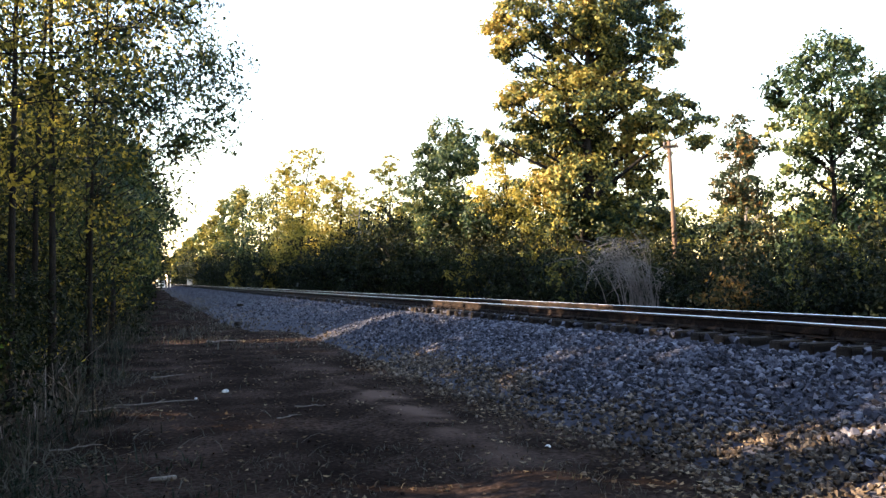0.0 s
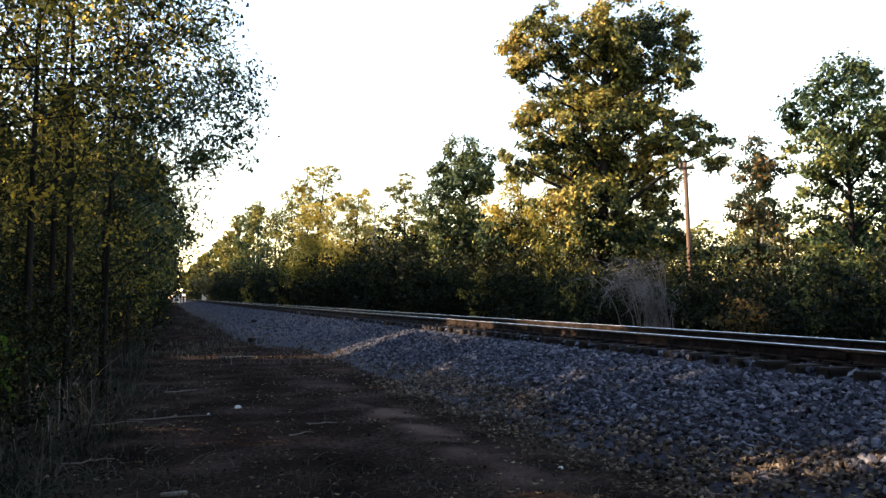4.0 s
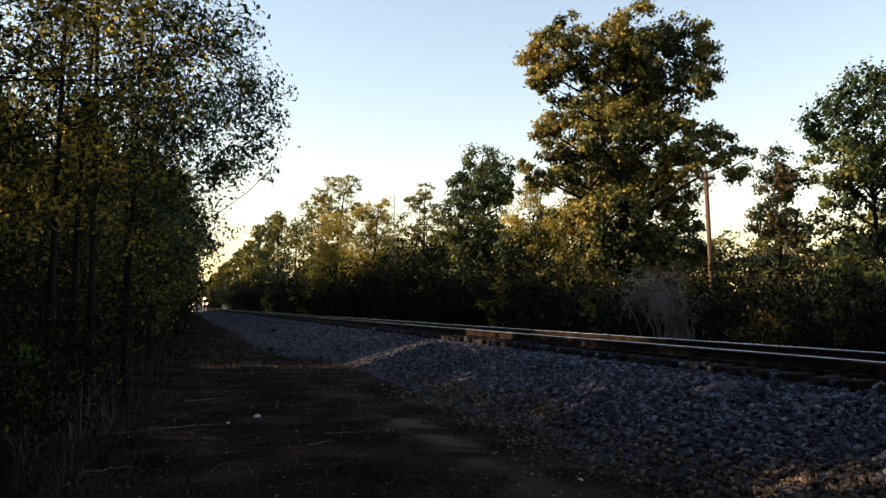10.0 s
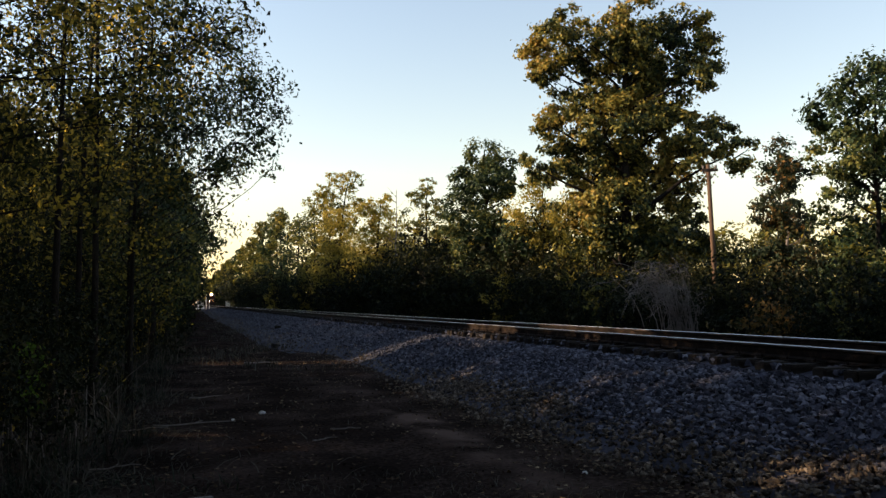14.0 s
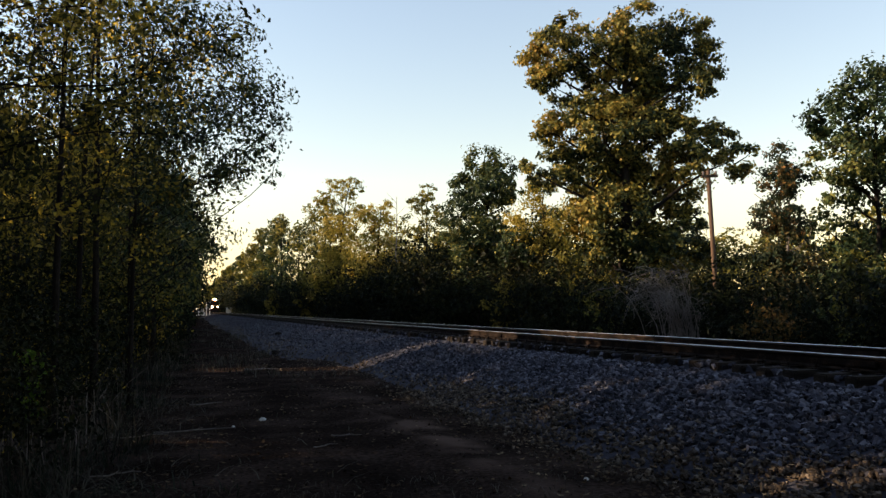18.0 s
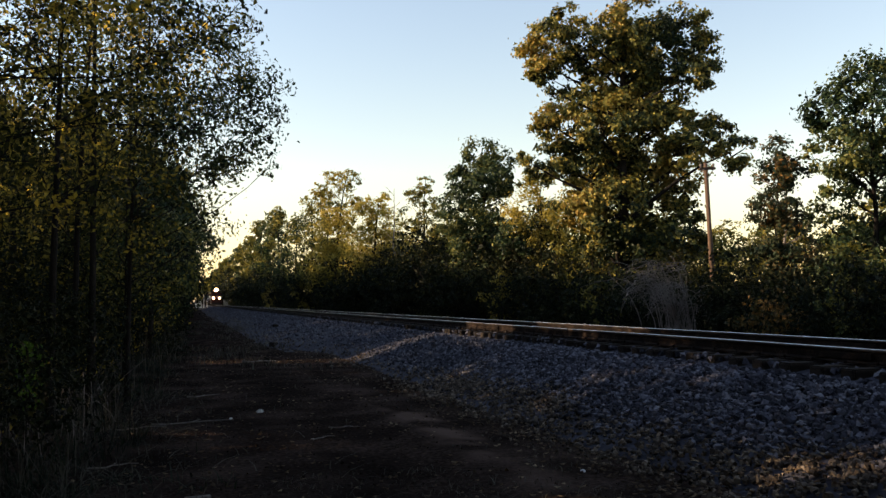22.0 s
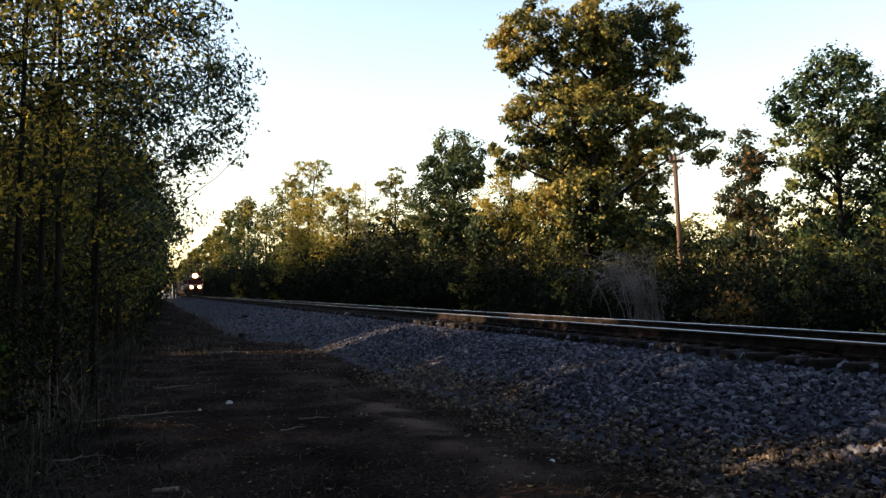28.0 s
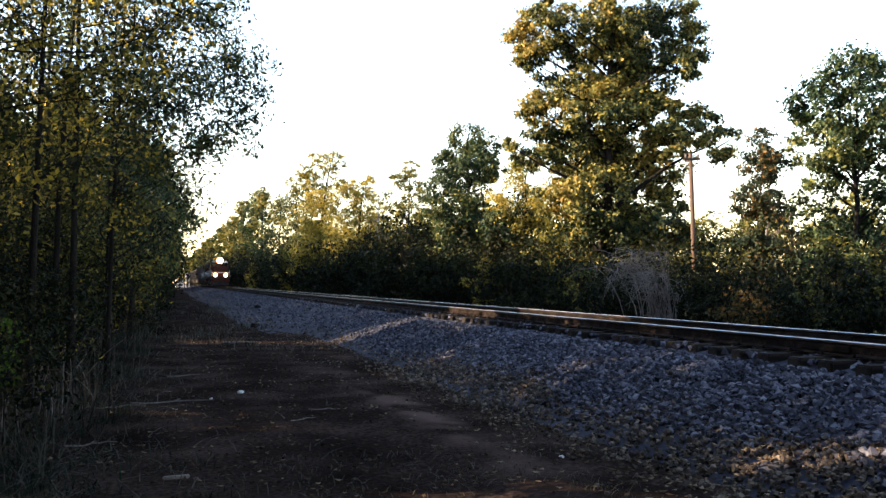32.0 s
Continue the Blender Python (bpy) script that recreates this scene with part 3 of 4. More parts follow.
def build_far_side():
    # the tall oak whose crown stands over everything
    plant_tree(stand(17.6, 32.0), [(-2.8, 0.0, 12.6, 1.32), (-3.45, 1.1, 12.5, 0.79), (-2.3, -0.9, 13.2, 0.88), (-2.0, 1.1, 11.5, 1.21), (0.5, -0.5, 13.4, 1.32), (-0.4, -0.2, 12.4, 1.27), (1.7, 0.8, 12.8, 1.27),
               (2.9, -0.2, 12.8, 1.21), (3.8, 0.1, 12.0, 0.90), (3.1, -1.2, 10.8, 0.83), (0.3, 0.6, 11.1, 1.65), (1.85, 0.1, 10.7, 1.32), (-3.1, -0.4, 9.1, 0.77), (-2.1, 0.7, 9.1, 1.21), (-0.8, -0.5, 8.8, 1.60), (0.9, -0.1, 8.6, 1.54),
               (1.9, -0.9, 8.9, 0.88), (3.6, -0.2, 8.3, 1.10), (4.45, -0.8, 7.6, 0.89), (2.6, -0.6, 7.6, 1.24), (4.2, 0.6, 9.0, 0.62), (-3.9, -0.6, 7.4, 0.55), (-2.8, 0, 7.4, 1.21), (-1.1, 1.2, 7.2, 1.65), (0.75, 1.2, 7.0, 1.65),
               (2.2, 0.6, 6.4, 1.10), (3.0, 0.1, 5.5, 0.66), (-1.8, -0.6, 5.5, 1.21), (-0.4, -0.9, 5.2, 1.65), (1.8, 1.2, 5.0, 1.49), (0.9, 0, 3.6, 1.43), (2.1, -1.0, 4.0, 1.16), (-0.7, 0.3, 3.75, 1.21), (0.5, 2.2, 10.3, 1.65), (0.25, 2.5, 7.5, 1.81), (1.1, 2.2, 13.0, 1.43), (1.0, 0, 9.9, 1.2), (2.1, 0.4, 9.7, 0.9), (-1.2, 0.2, 10.2, 1.0), (2.9, 0.2, 9.4, 0.5), (0.2, -1.0, 12.2, 0.9), (-3.5, 0.2, 11.6, 0.6), (-3.1, 0, 11.2, 0.5)],
               0.34, 1450, 0.165, M_LEAF_OAK, 21, "tall oak turning gold and rust, sunlit on one side", "oak tree", "oak_tree", loose=0.26, slim=0.7)
    # the broad tree at the edge of the clearing
    plant_tree(stand(20.7, 21.4), [(-0.43, -0.8, 8.4, 0.81), (-0.87, -0.5, 8.0, 0.65), (0.6, 0.6, 8.4, 0.77), (-1.04, 0.2, 7.5, 0.88), (-0.3, -0.8, 7.1, 0.98), (1.0, -0.1, 7.6, 0.88), (-1.65, 0, 6.8, 0.49), (-1.1, -0.7, 6.1, 0.77), (0.8, 0.5, 6.2, 1.07),
               (1.2, -0.8, 6.3, 0.98), (-1.3, -0.2, 5.2, 0.70), (-0.3, 0, 5.1, 0.73), (0.9, -0.1, 4.7, 0.92), (-1.6, 0.2, 4.2, 0.57), (-0.7, 0.5, 3.6, 0.73), (0.8, 0.9, 3.5, 0.85), (1.3, -0.4, 3.4, 0.98), (2.4, 0.3, 7.5, 1.10), (2.6, 0.4, 5.7, 1.10), (2.4, -0.4, 4.0, 1.10), (-0.2, 0.8, 6.6, 0.85), (-1.7, 0, 7.5, 0.5), (-1.75, 0.1, 6.0, 0.5), (0.3, -0.2, 2.6, 1.10), (-1.0, -0.3, 2.4, 0.98)],
               0.13, 1350, 0.14, M_LEAF_GREEN, 22, "broad green tree with an airy open crown", "tree", loose=0.34, slim=0.7)
    plant_tree(stand(16.4, 20.8), [(0.4, 0.3, 5.75, 0.62), (0.0, 0, 5.1, 0.72), (0.65, 0.3, 5.2, 0.44), (-0.2, -0.3, 4.25, 0.56), (0.4, 0.1, 4.2, 0.55), (0.1, -0.1, 3.45, 0.65), (-0.2, 0.2, 4.0, 0.36), (0.4, -0.3, 2.8, 0.69), (0, 0.3, 2.7, 0.61), (0.2, 0, 1.8, 0.78)], 0.07, 2600, 0.12, M_LEAF_BRONZE, 23, "slender young tree with dark leaves and an orange patch", "tree", name="sapling", loose=0.33)
    plant_tree(stand(16.2, 45.2), [(-0.2, -0.5, 9.9, 1.04), (0.8, -0.5, 9.5, 0.84), (-1.25, 0.7, 8.6, 1.14), (0.2, -1.0, 8.1, 1.32), (-1.7, 0.2, 7.1, 1.10), (-0.2, 0.5, 6.6, 1.49), (1.3, -0.7, 8.1, 0.88), (-2.1, -1.0, 5.9, 0.83), (-0.7, -0.5, 5.0, 1.38), (0.7, 0.4, 4.9, 1.26), (0.2, 1.0, 8.6, 1.32), (0, 0, 3.2, 1.98)], 0.2, 1050, 0.2, M_LEAF_GREEN, 24, "rounded dark-green tree with a few yellow sprays", "tree")
    plant_tree(stand(17.6, 40.5), [(0, 0, 7.7, 1.0), (-0.6, 0, 6.2, 1.4), (0.8, 0.3, 5.6, 1.1), (0, -0.4, 4.2, 1.1)], 0.15, 1000, 0.16, M_LEAF_GOLD, 25, "thin tree with pale orange-yellow leaves", "tree")
    # gold trees farther along
    plant_tree(stand(12.9, 77.0), [(-0.1, 0.5, 12.7, 1.2), (-1.0, 0.5, 11.2, 1.1), (1.55, 0, 12.9, 0.95), (1.7, -0.3, 11.0, 0.9), (0.3, -0.7, 9.5, 1.3), (-1.5, -0.2, 12.0, 0.7), (0, 0, 7.4, 2.0), (0, 0, 5.0, 2.5)], 0.2, 560, 0.22, M_LEAF_GOLD, 26, "tall golden-yellow tree in full sun", "tree")
    plant_tree(stand(14.2, 66.0), [(0.6, 0, 9.7, 0.8), (-0.6, 0, 9.3, 0.9), (-0.8, 0, 8.3, 1.4), (0.8, 0.3, 7.8, 1.6), (0, 0, 6.0, 2.2), (0, 0, 3.8, 2.4)], 0.16, 600, 0.2, M_LEAF_GOLD, 27, "golden-leaved tree lit by low sun", "tree")
    plant_tree(stand(15.8, 57.0), [(0.3, 0, 9.9, 0.55), (-0.7, 0, 9.1, 0.7), (0, 0, 8.9, 0.9), (0.7, 0, 7.9, 1.1), (-0.9, 0, 7.3, 1.1), (0.2, 0, 5.6, 1.8), (0, 0, 3.6, 2.2)], 0.14, 650, 0.19, M_LEAF_OLIVE, 28, "layered tree with flat olive-green sprays", "tree", loose=0.26)
    for x, y, h, s in ((14.9, 62.6, 10.2, 1), (16.3, 60.5, 9.0, 2), (17.9, 22.4, 5.6, 3)):
        rng = np.random.default_rng(40 + s)
        paths = [(np.stack([np.linspace(0, 0.25, 8) + rng.normal(size=8) * 0.03, rng.normal(size=8) * 0.03, np.linspace(-0.1, h, 8)], 1), np.linspace(0.09, 0.02, 8))]
        for k in range(12):
            z = h * (0.45 + 0.045 * k)
            a = rng.uniform(0, 6.28)
            paths.append(limb((0.2 * z / h, 0, z), (0.9 * math.cos(a), 0.9 * math.sin(a), z + 0.7), 0.022, 0.006, rng, 5))
        v, f = tubes(paths)
        thing("bare_tree", stand(x, y), "thin bare grey tree among the leafy ones", "tree", data=mesh_of("bare_tree", v, f, M_DEAD, smooth=True))
    # the tree line on towards the vanishing point
    rng = np.random.default_rng(61)
    kinds = ((M_LEAF_OLIVE, "olive-green woodland tree beside the line"), (M_LEAF_OLIVE, "yellowing woodland tree beside the line"), (M_LEAF_GREEN, "green woodland tree beside the line"))
    row = [(14.6, 92, 12.5, 7.5, 0), (14.8, 106, 15.0, 7, 1), (14.5, 122, 14.0, 7, 2), (14.6, 140, 17.0, 7, 0), (15, 158, 18.5, 8, 2), (15, 178, 18.5, 8, 0), (14.6, 200, 17, 7, 1),
           (14.4, 228, 17, 7, 0), (14.4, 262, 18, 7.5, 2), (14.3, 305, 17, 7, 0), (14.3, 360, 18, 8, 1), (14.4, 430, 18, 8, 0), (14.4, 520, 18, 9, 1), (14.6, 640, 19, 10, 0)]
    for i, (x, y, h, w, k) in enumerate(row):
        far = max(0.32, y / 330)
        plant_tree(stand(x + rng.uniform(-0.3, 0.6), y), random_lobes(h, w, 1.6, rng, 11), 0.25, 170 if y < 250 else 80, far, kinds[k][0], 70 + i, kinds[k][1], "tree", group="trees beyond the line", twigs=1)
    # taller woods behind
    back = Grove()
    for i in range(34):
        y = 6 + i * 5.2 + rng.uniform(-1.5, 1.5)
        x = 28 + rng.uniform(-2, 6) + 0.02 * y
        h = rng.uniform(5.0, 6.6) if 14 < y < 75 else rng.uniform(7, 9)
        back.add(stand(x, y), random_lobes(h, 6.5, 0.8, rng, 9), 0.16, 380 if y < 50 else 60, 0.25 if y < 60 else 0.36, 200 + i, twigs=0)
    back.done("woods_behind", "yellowing woods standing back from the line", M_LEAF_OLIVE)
    for i in range(30):
        y = 33 + i * 2.9 + rng.uniform(-1, 1)
        x = 17.0 + rng.uniform(-1.0, 3.5)
        h = rng.uniform(4.4, 6.2) + 0.03 * y
        plant_tree(stand(x, y), random_lobes(h, 4.6, 0.4, rng, 9), 0.1, 330, 0.2, (M_LEAF_OLIVE, M_LEAF_GREEN)[i % 2] if y < 45 else (M_LEAF_OLIVE, M_LEAF_GOLD, M_LEAF_GOLD, M_LEAF_OLIVE)[i % 4], 260 + i, "bushy young tree in the thicket beyond the line", "tree", group="young trees beyond the line", twigs=1)
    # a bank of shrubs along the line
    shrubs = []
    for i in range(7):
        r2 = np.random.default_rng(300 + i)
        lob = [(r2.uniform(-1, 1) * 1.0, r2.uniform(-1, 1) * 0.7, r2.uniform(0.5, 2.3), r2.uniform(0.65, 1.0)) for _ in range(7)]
        shrubs.append(tree_meshes(lob, 0.05, 400, 0.14, (M_LEAF_SHADED, M_LEAF_SHADED, M_LEAF_SHADED, M_LEAF_OLIVE, M_LEAF_SHADED, M_LEAF_SHADED, M_LEAF_SHADED)[i], r2, loose=0.36))
    # the dark greens are green leaves with the bank's shade in their colour
    words = ("dark-green", "dark-green", "dense shade-darkened green", "olive-green", "dense shade-darkened green", "dark-green", "dark-green")
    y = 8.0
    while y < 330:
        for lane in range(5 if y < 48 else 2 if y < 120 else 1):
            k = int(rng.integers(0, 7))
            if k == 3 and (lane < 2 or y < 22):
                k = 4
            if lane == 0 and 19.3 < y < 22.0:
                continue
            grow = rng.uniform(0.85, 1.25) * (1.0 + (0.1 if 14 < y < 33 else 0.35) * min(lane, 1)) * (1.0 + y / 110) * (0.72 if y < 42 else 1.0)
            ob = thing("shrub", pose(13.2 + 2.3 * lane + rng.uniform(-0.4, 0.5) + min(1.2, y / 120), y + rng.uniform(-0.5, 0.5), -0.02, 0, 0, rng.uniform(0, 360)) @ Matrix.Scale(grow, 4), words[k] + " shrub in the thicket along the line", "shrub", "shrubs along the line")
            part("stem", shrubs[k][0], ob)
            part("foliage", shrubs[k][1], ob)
        y += 1.6 + y * 0.03


build_far_side()


def build_bright_bushes():
    """Bushes that stand out from the dark bank; their sunlit look is put into brighter leaf colours."""
    for i, (x, y, h, w, mat, label) in enumerate(((12.9, 16.6, 1.6, 1.7, M_LEAF_RUST, "low brown-orange bush on the bank"), (13.2, 14.2, 2.7, 2.0, M_LEAF_OLIVE, "yellow-green bush on the bank"),
            (14.3, 37.4, 2.9, 2.2, M_LEAF_GOLD, "bright yellow bush, its sunlit look put into gold leaf colour"), (12.6, 96.0, 4.4, 3.0, M_LEAF_GOLD, "yellow bush low beside the line"), (13.2, 25.5, 2.2, 1.8, M_LEAF_OLIVE, "olive bush below the pole"), (12.4, 130.0, 4.5, 3.2, M_LEAF_GOLD, "yellow-leaved bush beside the line"))):
        rng = np.random.default_rng(950 + i)
        plant_tree(stand(x, y), random_lobes(h, w, 0.35, rng, 8), 0.04, 900 if y < 60 else 500, 0.09 + y / 700, mat, 960 + i, label, "bush", name="bush", loose=0.36, twigs=3)


build_bright_bushes()


def build_brush():
    """A grey tangle of dead canes arching over."""
    rng = np.random.default_rng(8)
    ob = thing("dead_brush", pose(12.75, 20.2, 0, 0, 0, TURN), "grey tangle of dead arching canes", "brush")
    for k in range(46):
        back = k % 6 == 0
        reach, h = (-rng.uniform(0.2, 0.7), rng.uniform(1.9, 2.7)) if back else (rng.uniform(0.1, 1.45), rng.uniform(2.1, 3.2))
        t = np.linspace(0, 1, 10)
        x0, y0, side = rng.normal() * 0.3, rng.normal() * 0.25, rng.normal() * 0.5
        p = np.stack([x0 - reach * t ** 1.4, y0 + side * t ** 1.6, h * (t * 1.9 - 0.95 * t ** 2 - (0.35 if back else 0.12) * t ** 4) - 0.1], 1)
        p += rng.normal(size=p.shape) * 0.05 * t[:, None]
        paths = [(p, np.linspace(0.014, 0.005, 10))]
        for q in range(8):
            i = rng.integers(4, 10)
            paths.append(limb(p[i], p[i] + rng.normal(size=3) * 0.22 + (-0.22, 0, -0.12), 0.007, 0.003, rng, 4, 0.2))
        v, f = tubes(paths, 5)
        part("cane", mesh_of("cane", v, f, M_CANE, smooth=True), ob)


build_brush()


def build_cane_clumps():
    """Dead canes leaning every way where the woods meet the track."""
    rng = np.random.default_rng(58)
    for x, y in ((-1.6, 9.9), (-1.5, 11.0), (-1.75, 11.9), (-1.25, 12.9), (-1.5, 14.2), (-1.95, 10.6)):
        ob = thing("dead_cane_clump", pose(x, y, fall_line(x, y), 0, 0, TURN), "pale dead canes leaning at the edge of the woods", "canes", "dead canes by the woods")
        for k in range(5):
            a, lean, h = rng.uniform(0, 6.28), rng.uniform(0.1, 0.9), rng.uniform(0.4, 1.05)
            t = np.linspace(0, 1, 6)
            p = np.stack([rng.normal() * 0.18 + lean * h * math.cos(a) * t ** 1.3, rng.normal() * 0.18 + lean * h * math.sin(a) * t ** 1.3, h * t - 0.2 * lean * t ** 2 - 0.03], 1)
            p += rng.normal(size=p.shape) * 0.012 * t[:, None]
            v, f = tubes([(p, np.linspace(0.008, 0.003, 6)), limb(p[3], p[3] + rng.normal(size=3) * 0.14 + (0, 0, 0.06), 0.005, 0.002, rng, 3)], 5)
            part("cane", mesh_of("cane", v, f, M_CANE, smooth=True), ob)


build_cane_clumps()


def build_pole():
    ob = thing("utility_pole", pose(19.45, 28.2, 0, 0, -1.8, TURN), "weathered brown wooden utility pole with a short crossarm", "utility pole")
    part("pole", rod("pole", (0, 0, -0.5), (0, 0, 6.85), 0.105, 0.08, M_POLE, 16), ob)
    arm = part("crossarm", box("crossarm", (0.62, 0.09, 0.1), (0.02, -0.14, 6.6), M_POLE, 0.01), ob)
    for x in (-0.22, 0.26):
        part("insulator", rod("insulator", (x, -0.14, 6.65), (x, -0.14, 6.79), 0.035, 0.05, M_DEAD, 10), arm, "grey insulator")
    for a in (-0.25, 0.3):
        part("brace", rod("brace", (a * 0.8, -0.2, 6.56), (0, -0.15, 6.2), 0.015, 0.015, M_DEAD, 6), ob)


build_pole()

plant_tree(stand(3.4, 262), random_lobes(7.4, 3.6, 1.5, np.random.default_rng(5), 9), 0.12, 120, 0.6, M_LEAF_GOLD, 990, "small golden tree glowing in the sun far along the line", "tree")
plant_tree(pose(-1.37, 8.45, 0), [(0, 0, 1.27, 0.09), (0.03, 0, 1.12, 0.12), (-0.03, 0.03, 0.97, 0.12), (0.02, 0, 0.82, 0.1)], 0.01, 1500, 0.06, M_LEAF_SHOOT, 991, "leafy bright-green shoot at the edge of the woods", "sapling", name="sapling", loose=0.5)

# ---- the woods on the near side ----
def build_near_woods():
    rng = np.random.default_rng(90)
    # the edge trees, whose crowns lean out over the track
    # several farther ones take leaves with shade put into the colour
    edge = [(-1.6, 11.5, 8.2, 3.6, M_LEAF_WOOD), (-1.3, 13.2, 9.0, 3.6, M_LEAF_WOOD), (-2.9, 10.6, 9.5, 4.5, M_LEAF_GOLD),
            (-1.9, 16.2, 9.0, 4.2, M_LEAF_WOOD), (-1.2, 19.0, 8.2, 4.0, M_LEAF_OLIVE), (-2.6, 21.0, 9.0, 4.5, M_LEAF_WOOD), (-1.0, 26.5, 8.0, 4.4, M_LEAF_GREEN), (-2.0, 29.5, 8.5, 4.5, M_LEAF_SHADED),
            (-0.8, 33.0, 8.0, 4.2, M_LEAF_SHADED), (-1.5, 37.5, 8.5, 4.6, M_LEAF_GREEN), (-0.9, 42.0, 8.5, 4.6, M_LEAF_SHADED), (-1.2, 48.0, 9.0, 5.0, M_LEAF_GREEN), (-1.0, 55.0, 9.0, 5.2, M_LEAF_SHADED)]
    for i, (x, y, h, w, mat) in enumerate(edge):
        lob = random_lobes(h, w, 2.9 if y < 17 else 1.7, rng, 12)
        plant_tree(pose(x, y, 0.0, 0, 0, rng.uniform(0, 360)), lob, 0.036 + 0.0019 * y, 860 if y < 24 else 650, 0.050 + 0.0025 * y, mat, 400 + i, "slim woodside tree with small green and yellow leaves", "tree", group="trees at the edge of the woods", gaps=True, loose=0.4, twigs=5)
    # one stands just outside and holds its long limbs across
    plant_tree(pose(-2.3, 8.7, 0, 0, 0, TURN), [(2.0, 0.2, 4.1, 0.5), (1.4, 0, 4.6, 0.7), (2.3, -0.2, 3.2, 0.16), (1.6, 0.3, 3.5, 0.3), (1.1, 0.3, 3.9, 0.7), (0.7, 0, 3.1, 0.7), (1.3, 0.4, 2.8, 0.4), (2.6, 0.2, 4.3, 0.4), (0.5, 0, 5.6, 1.0), (1.6, 0.2, 5.4, 0.7), (2.2, 0.1, 4.9, 0.4)],
               0.06, 1500, 0.07, M_LEAF_WOOD, 449, "tree with long dark limbs and small yellow leaves", "tree", gaps=True, loose=0.4, twigs=4, rise=0.12)
    # one spreads its fine dark sprays far out
    plant_tree(pose(-0.9, 14.6, 0, 0, 0, TURN), [(0.8, 0, 6.05, 0.9), (1.4, 0.2, 5.45, 0.75), (1.8, 0, 4.85, 0.65), (2.15, 0.1, 4.6, 0.4), (1.2, -0.2, 4.55, 0.75), (0.7, 0.2, 5.05, 0.9), (1.2, 0, 6.4, 0.7), (0.8, 0.2, 3.85, 0.8), (1.3, 0.1, 2.9, 0.4), (0.3, 0, 7.1, 1.1), (-0.4, 0.3, 5.9, 1.2), (1.75, 0, 3.8, 0.16), (1.4, 0, 3.6, 0.22), (1.5, 0, 6.0, 0.5), (1.85, 0.1, 5.4, 0.5), (2.0, 0, 4.35, 0.5), (1.6, 0.1, 4.0, 0.5), (2.3, 0, 3.85, 0.2), (2.3, 0, 5.1, 0.4)],
               0.045, 2300, 0.072, M_LEAF_GREEN, 450, "slender tree whose fine twigs reach over the dirt track", "tree", gaps=True, loose=0.42, twigs=8)
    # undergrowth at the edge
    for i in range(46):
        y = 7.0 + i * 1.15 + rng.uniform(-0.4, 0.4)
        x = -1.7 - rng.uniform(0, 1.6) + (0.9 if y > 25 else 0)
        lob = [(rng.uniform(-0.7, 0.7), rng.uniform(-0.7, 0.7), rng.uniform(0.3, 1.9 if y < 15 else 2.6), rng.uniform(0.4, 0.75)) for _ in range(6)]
        # mostly the darkened leaves, which carry the shade at the woods' foot
        plant_tree(pose(x, y, 0.05), lob, 0.02, 1150, 0.045 + 0.002 * y, (M_LEAF_SHADED, M_LEAF_SHADED, M_LEAF_SHADED, M_LEAF_WOOD, M_LEAF_SHADED)[i % 5], 500 + i, "tangled leafy undergrowth at the edge of the woods", "shrub", name="shrub", group="undergrowth of the near woods", gaps=True, loose=0.45, trunk_top=2.2)
    # the depth of the woods; its back lanes, hardly seen, are there to block sun
    n, deep = 0, Grove()
    for lane, x0 in enumerate((-5.0, -9.8, -14.0)):
        y = -16.0 + lane
        while y < 78 + 6 * lane:
            h = (rng.uniform(7.5, 9.0), rng.uniform(10.8, 11.8), rng.uniform(12.6, 13.6))[lane]
            lob = random_lobes(h, 5.0, 0.9, rng, 12)
            at = pose(x0 + rng.uniform(-0.9, 0.9), y, 0.3, 0, 0, rng.uniform(0, 360))
            if lane == 0:
                plant_tree(at, lob, 0.10, 200, 0.13, (M_LEAF_WOOD, M_LEAF_GOLD, M_LEAF_WOOD)[n % 3], 600 + n, "woodland tree with green and yellow leaves", "tree", group="trees of the near woods", gaps=True, loose=0.4, twigs=2)
            else:
                deep.add(at, lob, 0.12, 185, 0.46, 600 + n, True, loose=0.4, twigs=0)
            y += rng.uniform(2.4, 3.2)
            n += 1
    # unseen crowns overhead and trees behind, added to cut the sky's light
    for i, (x, y) in enumerate(((-2.6, 2.2), (-2.8, 5.0), (-2.4, -0.8), (-3.6, 0.8), (-2.2, -3.6))):
        deep.add(pose(x, y, 0.1), [(1.2, 0, 7.5, 1.5), (2.6, 0.5, 6.8, 1.4), (3.9, -0.3, 6.5, 1.2), (0, 0, 8.5, 1.6), (2.0, -1.0, 8.0, 1.4), (5.0, 0.4, 7.0, 1.1)], 0.09, 420, 0.28, 680 + i, True, overhead=True, twigs=2)
    for i in range(16):
        x, y = -7 + 2.0 * i + (8 if i > 5 else 0), -5.0 - 4 * (i % 2)
        if abs(x - LINE_X) > 5:
            deep.add(pose(x, y, 0), random_lobes(rng.uniform(11, 14), 7, 0.5, rng, 12), 0.16, 240, 0.34, 700 + i, twigs=0)
    for y0, x0 in ((60.0, -2.3), (61.5, -6.5), (84.0, -11.0)):
        y = y0
        while y < 520:
            h = rng.uniform(9, 12) if x0 > -5 else rng.uniform(13.5, 16.0)
            lob = random_lobes(h, 6.4, 0.8, rng, 12)
            at = pose(x0 + rng.uniform(-0.6, 0.6), y, 0)
